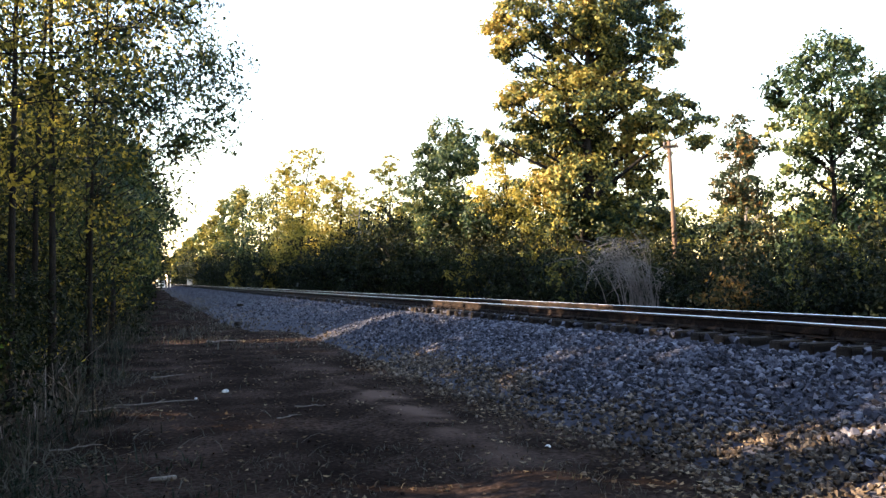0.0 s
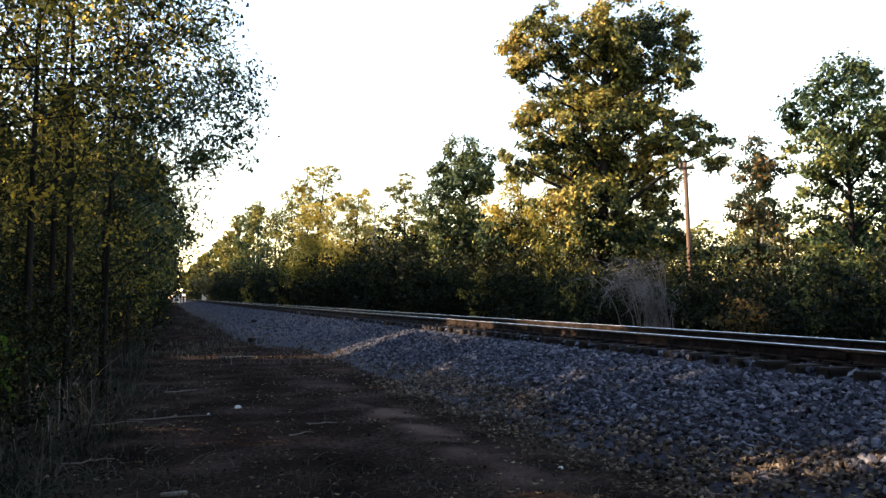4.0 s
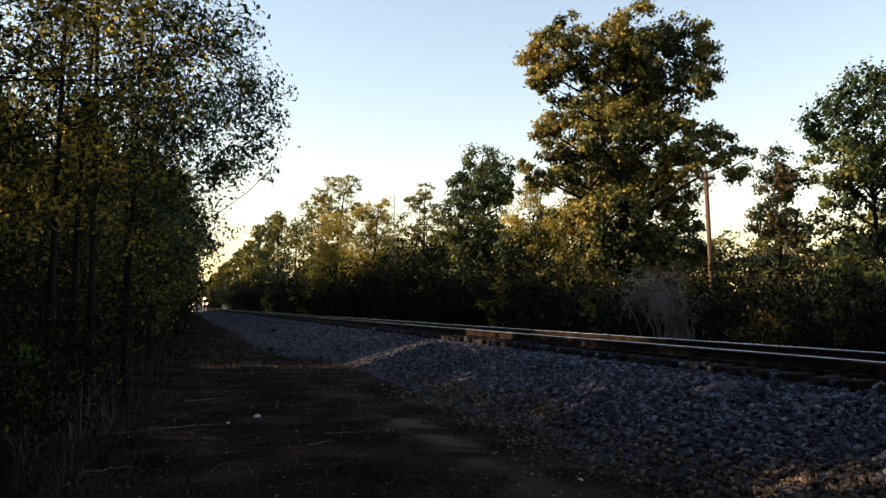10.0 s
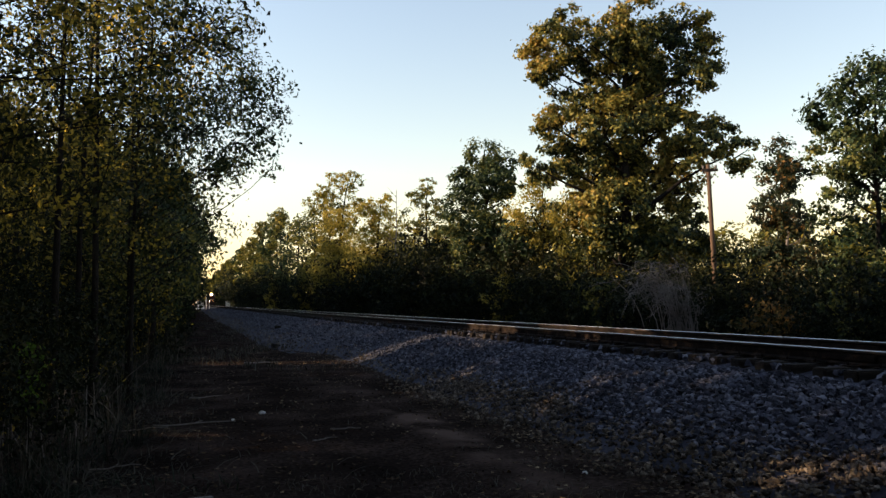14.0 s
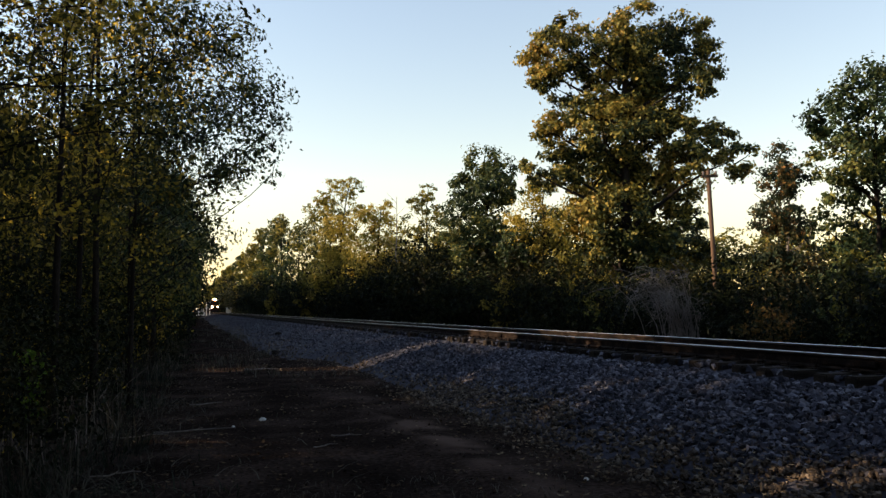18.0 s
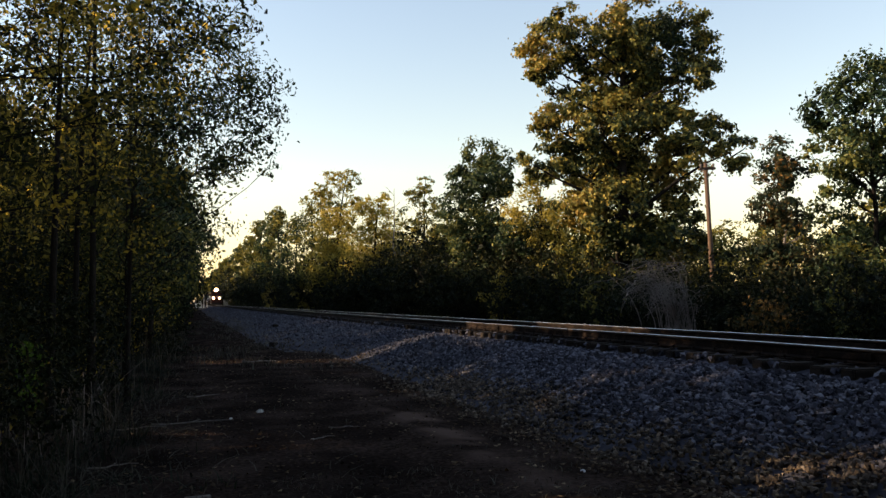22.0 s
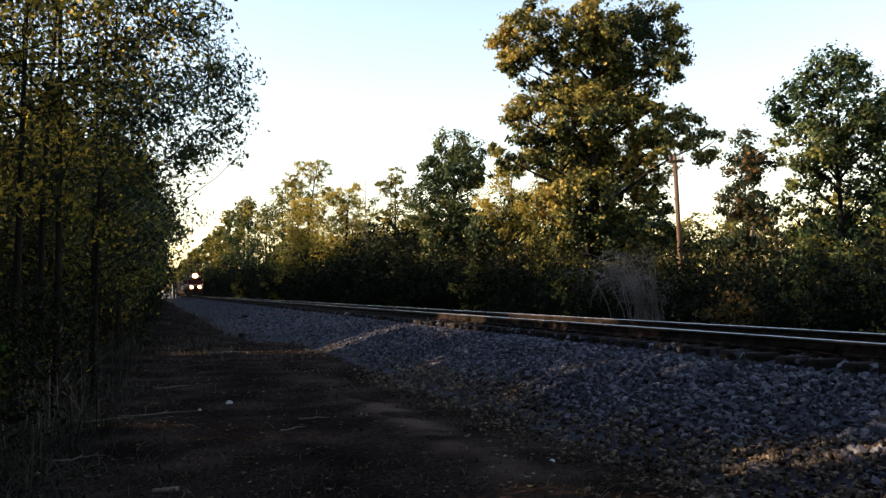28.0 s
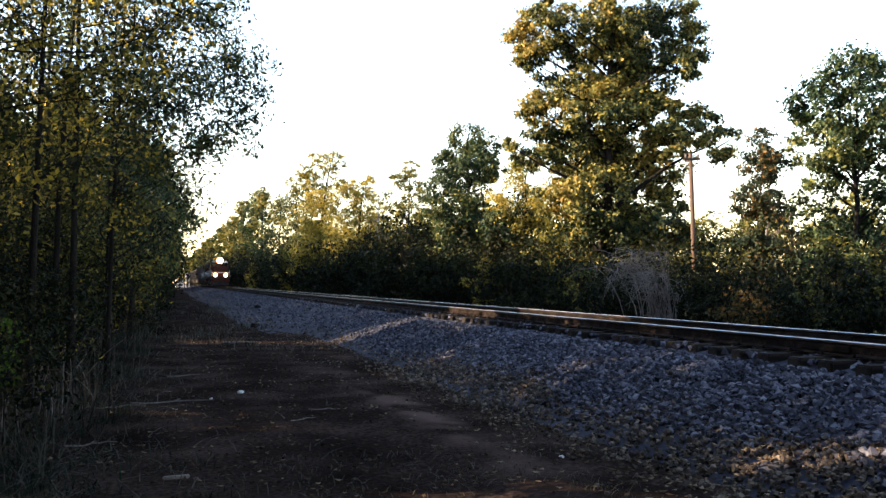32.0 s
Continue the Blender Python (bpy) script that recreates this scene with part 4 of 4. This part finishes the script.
            if x0 > -5 and y < 150:
                plant_tree(at, lob, 0.2, 130, 0.24 + y / 420, (M_LEAF_SHADED, M_LEAF_SHADED, M_LEAF_GREEN)[n % 3], 800 + n, "woodland tree far along the near side", "tree", group="far trees of the near woods", twigs=1)
            elif not (229 < y < 243 or 256 < y < 275):
                deep.add(at, lob, 0.2, 48 if y < 200 else 28, 0.46 + y / 350, 800 + n, twigs=0)
            y += 4.0 + y * 0.012
            n += 1
    deep.done("deep_woods_and_light_blockers", "dense dark woods with green and yellow leaves, and unseen trees added to block light", M_LEAF_WOOD)


build_near_woods()

# ---- the train ----
M_BLACK = grainy("grimy_black_paint", (0.012, 0.012, 0.013), (0.025, 0.024, 0.024), (0.06, 0.052, 0.045), 2, 30, 0.45, bump=0.1, depth=0.004)
M_ORANGE = grainy("dusty_red_paint", (0.03, 0.012, 0.009), (0.05, 0.017, 0.011), (0.09, 0.04, 0.026), 2, 30, 0.5, bump=0.1, depth=0.004)
M_UNDER = grainy("sooty_steel", (0.02, 0.018, 0.016), (0.045, 0.038, 0.032), (0.09, 0.075, 0.06), 3, 30, 0.8, 0.3, bump=0.3)
M_WHITE = grainy("chalky_white_paint", (0.5, 0.48, 0.44), (0.65, 0.63, 0.6), (0.78, 0.76, 0.73), 2, 30, 0.6, bump=0.1)
M_HOPPER = grainy("rusty_grey_car_paint", (0.05, 0.045, 0.04), (0.10, 0.085, 0.075), (0.18, 0.13, 0.10), 1.2, 18, 0.7, 0.1, 0.2, 0.006)
M_GLASS, _, _, gb = material("cab_glass", 0.08, 0.0, 0.6)
gb.inputs["Base Color"].default_value = (0.012, 0.014, 0.016, 1)
M_HEAD = shade_of("headlight_lens", (0.9, 0.85, 0.75), (1.0, 0.62, 0.26), 70.0)
# orange glow on the rims, standing in for the bloom around lit lamps
M_GLOW = shade_of("lamp_halo", (0.9, 0.7, 0.5), (1.0, 0.36, 0.10), 2.2)
M_DITCH = shade_of("ditch_light_lens", (0.9, 0.85, 0.75), (1.0, 0.50, 0.20), 50.0)


def lamp(name, x, y, z, r, mat, parent):
    """A round lamp facing down the line, with its rim. On lit lamps the rim glows as their halo."""
    ob = part(name, rod(name, (x, y, z), (x, y - 0.06, z), r, r * 0.9, mat, 20), parent, "round glass lamp")
    part("reflector", rod("reflector", (x, y + 0.10, z), (x, y - 0.03, z), r * 1.45, r * 1.35, M_GLOW if mat in (M_HEAD, M_DITCH) else M_BLACK, 20), ob, "lamp rim, glowing on lit lamps to stand for their halo")
    return ob


def wheelset(parent, y, r=0.5):
    for x in (-0.75, 0.75):
        part("wheel", rod("wheel", (x - 0.06, y, r), (x + 0.06, y, r), r, r, M_UNDER, 20), parent)
    part("axle", rod("axle", (-0.9, y, r), (0.9, y, r), 0.09, 0.09, M_UNDER, 10), parent)


def build_locomotive(lit=True):
    """A six-axle road engine, short nose first, its front at y = 0 and its wheels on z = 0."""
    ob = thing("locomotive", pose(0, 0, 0), "black road locomotive with a red nose, headlights burning", "locomotive")
    part("platform", box("platform", (3.05, 21.0, 0.28), (0, 10.9, 1.5), M_BLACK, 0.04), ob)
    part("pilot", box("pilot", (2.9, 0.25, 1.0), (0, 0.3, 0.85), M_ORANGE, 0.05), ob)
    part("plow", box("plow", (2.7, 0.5, 0.5), (0, 0.12, 0.42), M_BLACK, 0.05, 0.8), ob)
    part("coupler", box("coupler", (0.3, 0.7, 0.3), (0, -0.15, 0.95), M_UNDER, 0.05), ob)
    part("nose", box("nose", (1.9, 1.9, 1.55), (0, 1.85, 2.4), M_ORANGE, 0.12, 0.9), ob)
    cab = part("cab", box("cab", (3.0, 2.6, 2.35), (0, 4.0, 2.95), M_BLACK, 0.12, 0.97), ob)
    part("cab_front", box("cab_front", (2.7, 0.12, 0.95), (0, 2.70, 3.0), M_ORANGE, 0.03), cab)
    part("cab_roof", box("cab_roof", (2.9, 2.8, 0.18), (0, 3.9, 4.2), M_BLACK, 0.08, 0.85), cab)
    for x in (-0.95, -0.34, 0.34, 0.95):
        part("windshield", box("windshield", (0.52, 0.06, 0.55), (x, 2.64, 3.62), M_GLASS, 0.02), cab)
    for x in (-1.5, 1.5):
        for y in (3.5, 4.6):
            part("side_window", box("side_window", (0.05, 0.8, 0.65), (x, y, 3.5), M_GLASS, 0.02), cab)
    part("number_board", box("number_board", (0.75, 0.10, 0.26), (-0.85, 2.62, 4.12), M_WHITE, 0.02), cab)
    part("number_board", box("number_board", (0.75, 0.10, 0.26), (0.85, 2.62, 4.12), M_WHITE, 0.02), cab)
    part("headlight_case", box("headlight_case", (1.3, 0.3, 0.7), (0, 2.6, 4.22), M_BLACK, 0.05), cab)
    # lenses oversized and overlapping, so their shape stands in for glare
    for x in (-0.1, 0.1):
        lamp("headlight", x, 2.42, 4.3, 0.34, M_HEAD if lit else M_GLASS, ob)
    for x in (-0.82, 0.82):
        lamp("ditch_light", x, 0.14, 1.86, 0.23, M_DITCH if lit else M_GLASS, ob)
        part("ditch_light_post", box("ditch_light_post", (0.2, 0.2, 0.3), (x, 0.3, 1.72), M_BLACK, 0.02), ob)
    part("white_sill", box("white_sill", (2.9, 0.08, 0.14), (0, 0.38, 2.28), M_WHITE, 0.02), ob)
    part("hood", box("hood", (1.9, 15.2, 2.35), (0, 12.9, 2.85), M_BLACK, 0.10, 0.97), ob)
    part("radiator", box("radiator", (2.9, 3.4, 0.8), (0, 18.4, 3.75), M_BLACK, 0.06), ob)
    for y in (8.0, 10.5, 16.8, 18.6):
        part("roof_fan", rod("roof_fan", (0, y, 4.02), (0, y, 4.2), 0.6, 0.58, M_UNDER, 20), ob)
    part("exhaust_stack", box("exhaust_stack", (0.5, 0.9, 0.3), (0, 12.6, 4.15), M_UNDER, 0.03), ob)
    for x in (-0.98, 0.98):
        for y in (7.5, 9.2, 10.9, 12.6, 14.3):
            part("hood_door", box("hood_door", (0.03, 1.4, 1.5), (x, y, 2.75), M_BLACK, 0.01), ob)
    part("fuel_tank", box("fuel_tank", (2.6, 6.0, 0.95), (0, 10.9, 0.85), M_UNDER, 0.15), ob)
    for y0 in (4.4, 17.4):
        bogie = part("bogie", box("bogie", (2.4, 4.6, 0.4), (0, y0, 0.72), M_UNDER, 0.08), ob)
        for d in (-1.7, 0, 1.7):
            wheelset(bogie, y0 + d)
    for x in (-1.48, 1.48):
        part("handrail", rod("handrail", (x, 0.4, 2.62), (x, 2.6, 2.62), 0.02, 0.02, M_WHITE, 6), ob)
        part("handrail", rod("handrail", (x, 5.4, 2.62), (x, 21.2, 2.62), 0.02, 0.02, M_WHITE, 6), ob)
        for y in [0.4, 1.5] + [5.5 + 1.96 * k for k in range(9)]:
            part("stanchion", rod("stanchion", (x, y, 1.6), (x, y, 2.64), 0.018, 0.018, M_WHITE, 6), ob)
        for k in range(4):
            part("step", box("step", (0.5, 0.3, 0.04), (x * 0.86, 0.75, 0.45 + 0.3 * k), M_WHITE, 0.01), ob)
    return ob


def build_hopper_car():
    ob = thing("hopper_car", pose(0, 0, 0), "grimy grey open-top hopper car of the train", "freight car", "freight cars of the train")
    part("body", box("body", (3.0, 14.6, 2.5), (0, 7.6, 2.5), M_HOPPER, 0.05), ob)
    for y in np.arange(0.9, 14.6, 1.35):
        for x in (-1.54, 1.54):
            part("side_rib", box("side_rib", (0.09, 0.12, 2.4), (x, float(y), 2.5), M_HOPPER, 0.01), ob)
    part("top_chord", box("top_chord", (3.2, 14.7, 0.14), (0, 7.6, 3.8), M_HOPPER, 0.02), ob)
    part("centre_sill", box("centre_sill", (0.5, 15.4, 0.4), (0, 7.6, 1.05), M_UNDER, 0.03), ob)
    for y in (4.6, 7.6, 10.6):
        part("hopper_chute", box("hopper_chute", (2.4, 1.9, 0.8), (0, y, 0.95), M_HOPPER, 0.05), ob)
    for y0 in (2.0, 13.2):
        bogie = part("bogie", box("bogie", (2.2, 2.4, 0.3), (0, y0, 0.62), M_UNDER, 0.06), ob)
        for d in (-0.88, 0.88):
            wheelset(bogie, y0 + d, 0.46)
    return ob


ENGINE = build_locomotive()
TRAIN = [(ENGINE, 0.0), (build_locomotive(False), 22.6)]
tagged(TRAIN[1][0], "black road locomotive coupled behind the leading one")
CAR = build_hopper_car()
TRAIN.append((CAR, 45.3))
for k in range(1, 9):
    TRAIN.append((copy_thing(CAR, pose(0, 0, 0)), 45.3 + 15.9 * k))


def motions():
    """The train rolls slowly nearer at an even pace."""
    for ob, back in TRAIN:
        walk(ob, [(t, pose(LINE_X, FRONT_AT_0 - SPEED * t + back, RAIL_TOP)) for t in (0, 4, 8, 12, 16, 20, 24, 28, 32)])


FRONT_AT_0, SPEED = 482.0, 10.56

# ---- wayside things ----
def build_wayside():
    for x, y, turn, wide, label in ((2.9, 233, 4, 2.0, "pale metal signal cabinet beside the line"), (11.4, 262, -3, 1.6, "low white equipment cabinet across the line")):
        ob = thing("signal_cabinet", pose(x, y, 0, 0, 0, turn), label, "signal box")
        part("case", box("case", (wide, 1.2, 2.0), (0, 0, 1.3), M_WHITE, 0.03), ob)
        part("roof", box("roof", (wide + 0.15, 1.35, 0.1), (0, 0, 2.36), M_WHITE, 0.02), ob)
        part("door", box("door", (0.8, 0.05, 1.7), (0.1, -0.62, 1.25), M_WHITE, 0.01), ob)
        part("plinth", box("plinth", (wide, 1.2, 0.4), (0, 0, 0.15), M_UNDER, 0.02), ob)
    for x in (4.4, 5.2):
        ob = thing("signal_post", pose(x, 231, 0), "slim grey post beside the signal cabinet", "post", "posts beside the cabinet")
        part("post", rod("post", (0, 0, -0.1), (0, 0, 4.2), 0.1, 0.09, M_WHITE, 10), ob)
        part("cap", box("cap", (0.4, 0.4, 0.6), (0, 0, 4.4), M_UNDER, 0.03), ob)


build_wayside()


def strewn(n, area, z_of, rng):
    x0, x1, y0, y1 = area
    p = np.stack([rng.uniform(x0, x1, n), rng.uniform(y0, y1, n)], 1)
    return np.array([(x, y, z_of(x, y)) for x, y in p])


def blades(roots, height, width, rng, lean=0.35):
    """Thin upright blades, each bent once."""
    n = len(roots)
    a = rng.uniform(0, 6.28, n)
    side = np.stack([np.cos(a), np.sin(a), np.zeros(n)], 1)
    out = np.stack([-np.sin(a), np.cos(a), np.zeros(n)], 1) * rng.normal(size=(n, 1)) * lean
    h = height * rng.uniform(0.4, 1.2, (n, 1))
    up = np.array([[0, 0, 1.0]])
    w = width * rng.uniform(0.6, 1.3, (n, 1))
    mid = roots + up * h * 0.6 + out * h * 0.35
    tip = roots + up * h * 0.95 + out * h * 1.1
    v = np.stack([roots - side * w, roots + side * w, mid + side * w * 0.8, mid - side * w * 0.8, tip + side * w * 0.15, tip - side * w * 0.15], 1).reshape(-1, 3)
    b = np.arange(n)[:, None] * 6
    f = np.concatenate([b + (0, 1, 2, 3), b + (3, 2, 4, 5)])
    return v, f


def build_weeds():
    rng = np.random.default_rng(15)
    def edge(n, y0, y1, spread):
        y = y0 + (y1 - y0) * rng.random(n) ** 1.6
        x = -0.75 - np.abs(rng.normal(size=n)) * spread + 0.022 * np.clip(y - 8, 0, 40) + 0.25 * np.sin(y * 1.3)
        return np.stack([x, y, np.array([fall_line(a, b) for a, b in zip(x, y)])], 1)
    v, f = blades(edge(5200, 5.0, 45, 1.0), 0.17, 0.006, rng, 1.4)
    thing("tall_weeds", pose(0, 0, 0), "tall thin weeds and stalks at the edge of the woods", "weeds", kind="stuff", data=mesh_of("weeds", v, f, M_WEED))
    v, f = blades(edge(420, 7.6, 34, 0.8), 0.95, 0.0055, rng, 0.75)
    thing("dry_stalks", pose(0, 0, 0), "pale dry cane stalks at the edge of the woods", "stalks", kind="stuff", data=mesh_of("stalks", v, f, M_STRAW))
    p = edge(2600, 4.6, 16, 0.9)
    p[:, 0] += np.abs(rng.normal(size=len(p))) * 0.5
    v, f = blades(p, 0.10, 0.005, rng, 4.0)
    thing("lodged_grass", pose(0, 0, 0), "flattened dead grass stems lying by the woods", "grass", kind="stuff", data=mesh_of("lodged_grass", v, f, M_STRAW))
    p = strewn(2600, (-2.0, 0.9, 4.3, 8.5), fall_line, rng)
    p = p[[noise.noise((x * 0.9, y * 0.9, 9)) - 0.25 * x > rng.uniform(-0.1, 0.45) for x, y, z in p]]
    v, f = blades(p, 0.10, 0.007, rng, 2.0)
    thing("creeping_weeds", pose(0, 0, 0), "low dark-green weeds creeping out from the woods", "weeds", kind="stuff", data=mesh_of("creeping_weeds", v, f, M_WEED))
    p = strewn(3000, (-0.8, 4.2, 5.2, 8.2), fall_line, rng)
    p = p[[noise.noise((x * 1.1, y * 1.1, 6)) > rng.uniform(-0.2, 0.35) for x, y, z in p]]
    v, f = blades(p, 0.045, 0.0035, rng, 1.8)
    thing("trampled_straw", pose(0, 0, 0), "trampled tan straw on the dirt track", "grass", kind="stuff", data=mesh_of("trampled_straw", v, f, M_STRAW))
    # low dry grass on the dirt
    n = 2500
    p = strewn(n, (-1.6, 5.4, 4.5, 26), fall_line, rng)
    keep = np.array([noise.noise((x * 0.6, y * 0.6, 5)) + (0.35 if x < 0.5 else 0.0) - 0.12 > rng.uniform(-0.2, 0.3) for x, y, z in p])
    v, f = blades(p[keep], 0.09, 0.004, rng, 1.6)
    thing("dry_grass", pose(0, 0, 0), "sparse low dry grass on the dirt", "grass", kind="stuff", data=mesh_of("dry_grass", v, f, M_STRAW))
    p = strewn(11000, (-1.4, 3.8, 20.5, 75), fall_line, rng)
    p = p[[noise.noise((x * 0.5, y * 0.25, 2)) > rng.uniform(-0.1, 0.5) for x, y, z in p]]
    v, f = blades(p, 0.19, 0.012, rng, 1.0)
    thing("verge_grass", pose(0, 0, 0), "tan dry grass on the verge along the line", "grass", kind="stuff", data=mesh_of("verge_grass", v, f, M_STRAW))
    p = strewn(5500, (-2.6, 5.2, 4.2, 34), lambda x, y: fall_line(x, y) + 0.012, rng)
    q = strewn(2600, (3.6, 5.6, 4.2, 16), lambda x, y: max(fall_line(x, y), bed_height(x, y)) + 0.03, rng)
    p = np.concatenate([p, q])
    v, f = leaves(p, 0.06, rng, 0.6, 0.85)
    thing("fallen_leaves", pose(0, 0, 0), "brown fallen leaves strewn over the dirt", "leaf litter", kind="stuff", data=mesh_of("fallen_leaves", v, f, M_LITTER))


build_weeds()


def build_litter():
    rng = np.random.default_rng(33)
    scrap = box("scrap", (0.11, 0.09, 0.05), (0, 0, 0.02), M_WHITE, 0.015, 0.7)
    for x, y, s in ((1.07, 13.1, 1.0), (0.62, 12.6, 0.45), (3.6, 7.4, 0.5)):
        thing("litter_scrap", pose(x, y, fall_line(x, y), 8, 5, rng.uniform(0, 360)) @ Matrix.Scale(s, 4), "small pale scrap of litter on the dirt", "litter", data=scrap)
    thing("wood_piece", pose(0.1, 7.5, fall_line(0.1, 7.5) + 0.015, 0, 0, 8), "short pale split piece of wood on the dirt", "wood", data=box("wood_piece", (0.22, 0.05, 0.03), (0, 0, 0), M_DEAD, 0.008))
    for x, y, ln, a, r in ((0.1, 12.4, 1.1, 5, 0.012), (-0.6, 12.0, 0.7, 12, 0.01), (1.6, 10.4, 0.35, 30, 0.008), (4.4, 5.9, 0.45, -30, 0.008), (-0.7, 9.3, 0.5, 20, 0.01), (1.9, 23.6, 0.9, 4, 0.03), (2.0, 11.2, 0.4, -10, 0.008), (0.3, 15.5, 0.6, 25, 0.012)):
        z = max(fall_line(x, y), bed_height(x, y)) + r
        t = np.linspace(-0.5, 0.5, 7)
        p = np.stack([t * ln, 0.06 * ln * np.sin(t * 7) + rng.normal(size=7) * 0.01, np.abs(rng.normal(size=7)) * 0.006], 1)
        v, f = tubes([(p, np.linspace(r, r * 0.4, 7)), (np.stack([p[3], p[3] + (0.1 * ln, 0.14 * ln, 0.01)]), np.array([r * 0.6, r * 0.3]))], 6)
        thing("stick", pose(x, y, z, 0, 0, a), "dry fallen stick lying on the ground", "stick", "fallen sticks", data=mesh_of("stick", v, f, M_DEAD, smooth=True))
    for i, (x, y, w) in enumerate(((4.56, 46.0, 0.35), (3.05, 31.8, 0.3), (2.1, 23.9, 0.25))):
        chunk = box("broken_tie", (w, 0.2, 0.16), (0, 0, 0.06), M_TIE, 0.03, 0.85)
        thing("broken_tie", pose(x, y, max(fall_line(x, y), bed_height(x, y)), 4, 6, 20 + 35 * i), "dark broken piece of tie lying on the gravel", "debris", "broken tie pieces", data=chunk)


build_litter()

# ---- crushed stone on the bed ----
def pebble(rng):
    """A broken stone: a skewed block with uneven corners and a chipped top."""
    v = np.array([(x, y, z) for z in (-1, 1) for y in (-1, 1) for x in (-1, 1)], float)
    v[4:, :2] *= rng.uniform(0.45, 0.85)
    v += rng.normal(size=v.shape) * 0.24
    v = np.concatenate([v, [[rng.normal() * 0.3, rng.normal() * 0.3, rng.uniform(1.1, 1.4)]]])
    return v * rng.uniform((0.7, 0.5, 0.35), (1.15, 0.85, 0.65))


FACETS = np.array([(0, 1, 5), (0, 5, 4), (1, 3, 7), (1, 7, 5), (3, 2, 6), (3, 6, 7), (2, 0, 4), (2, 4, 6), (4, 5, 8), (5, 7, 8), (7, 6, 8), (6, 4, 8)])


def build_stones():
    rng = np.random.default_rng(77)
    shapes = [pebble(rng) for _ in range(16)]
    meshes = [mesh_of("ballast_stone", s, FACETS, M_STONE) for s in shapes]
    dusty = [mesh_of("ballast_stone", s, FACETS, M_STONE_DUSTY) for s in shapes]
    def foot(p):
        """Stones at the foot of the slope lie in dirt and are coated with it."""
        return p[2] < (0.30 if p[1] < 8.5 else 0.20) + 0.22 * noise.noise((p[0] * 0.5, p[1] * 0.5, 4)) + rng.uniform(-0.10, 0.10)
    def place(n, y0, y1, power):
        y = y0 + (y1 - y0) * rng.random(n) ** power
        d = 1.35 + 2.9 * rng.random(n) ** 0.9
        thin = (d > 3.1) & (rng.random(n) < (d - 3.1) * 0.75)
        d = np.where(thin, 1.4 + 1.9 * rng.random(n), d)
        x = LINE_X - np.where(d > 2, 2 + (d - 2) * np.array([apron(q) for q in y]), d)
        x -= np.where(rng.random(n) < 0.10, np.abs(rng.normal(size=n)) * 0.5, 0)
        x -= np.where((y > 20) & (rng.random(n) < 0.2), np.abs(rng.normal(size=n)) * 1.1, 0)
        z = np.array([max(bed_height(q, w), fall_line(q, w)) for q, w in zip(x, y)])
        return np.stack([x, y, z + 0.012], 1)
    # the nearest lie as single stones
    near = place(300, 4.6, 7.6, 1.0)
    for i, p in enumerate(near):
        r = rng.uniform(0.014, 0.028)
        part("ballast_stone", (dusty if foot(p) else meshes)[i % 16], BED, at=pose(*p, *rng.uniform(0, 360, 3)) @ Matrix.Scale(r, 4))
    def heap(pts, size):
        n = len(pts)
        kind = rng.integers(0, 16, n)
        base = np.array(shapes)[kind] * (size * rng.uniform(0.6, 1.3, n))[:, None, None]
        a = rng.uniform(0, 6.28, (n, 2))
        c, s = np.cos(a[:, 0])[:, None], np.sin(a[:, 0])[:, None]
        x, y, z = base[..., 0] * c - base[..., 1] * s, base[..., 0] * s + base[..., 1] * c, base[..., 2]
        c, s = np.cos(a[:, 1] * 0.25)[:, None], np.sin(a[:, 1] * 0.25)[:, None]
        y, z = y * c - z * s, y * s + z * c
        v = (np.stack([x, y, z], -1) + pts[:, None]).reshape(-1, 3)
        return v, (FACETS[None] + (np.arange(n) * 9)[:, None, None]).reshape(-1, 3)
    p1, p2 = place(15500, 3.0, 16, 1.15), place(19000, 14, 260, 3.0)
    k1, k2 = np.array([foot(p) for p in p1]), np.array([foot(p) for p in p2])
    v1, f1 = heap(p1[~k1], rng.uniform(0.018, 0.046, int((~k1).sum())))
    v2, f2 = heap(p2[~k2], rng.uniform(0.016, 0.036, int((~k2).sum())))
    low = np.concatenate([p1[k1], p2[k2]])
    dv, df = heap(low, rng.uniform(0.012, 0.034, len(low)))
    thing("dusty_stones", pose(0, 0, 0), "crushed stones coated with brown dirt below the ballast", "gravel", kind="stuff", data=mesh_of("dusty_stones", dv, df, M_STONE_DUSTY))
    far = np.stack([LINE_X + rng.uniform(-1.3, 1.3, 4500), rng.uniform(2, 50, 4500), np.full(4500, 0.81)], 1)
    v3, f3 = heap(far, np.full(4500, 0.045))
    clods = strewn(1500, (-1.2, 5.0, 4.4, 26), lambda x, y: fall_line(x, y) + 0.004, rng)
    cv, cf = heap(clods, rng.uniform(0.006, 0.02, 1500))
    thing("dirt_clods", pose(0, 0, 0), "small brown clods and pebbles on the bare dirt", "dirt", kind="stuff", data=mesh_of("dirt_clods", cv, cf, M_DIRT))
    verts = np.concatenate([v1, v2, v3])
    faces = np.concatenate([f1, f2 + len(v1), f3 + len(v1) + len(v2)])
    part("ballast_stones", mesh_of("ballast_stones", verts, faces, M_STONE), BED)["kind"] = "stuff"


build_stones()

motions()
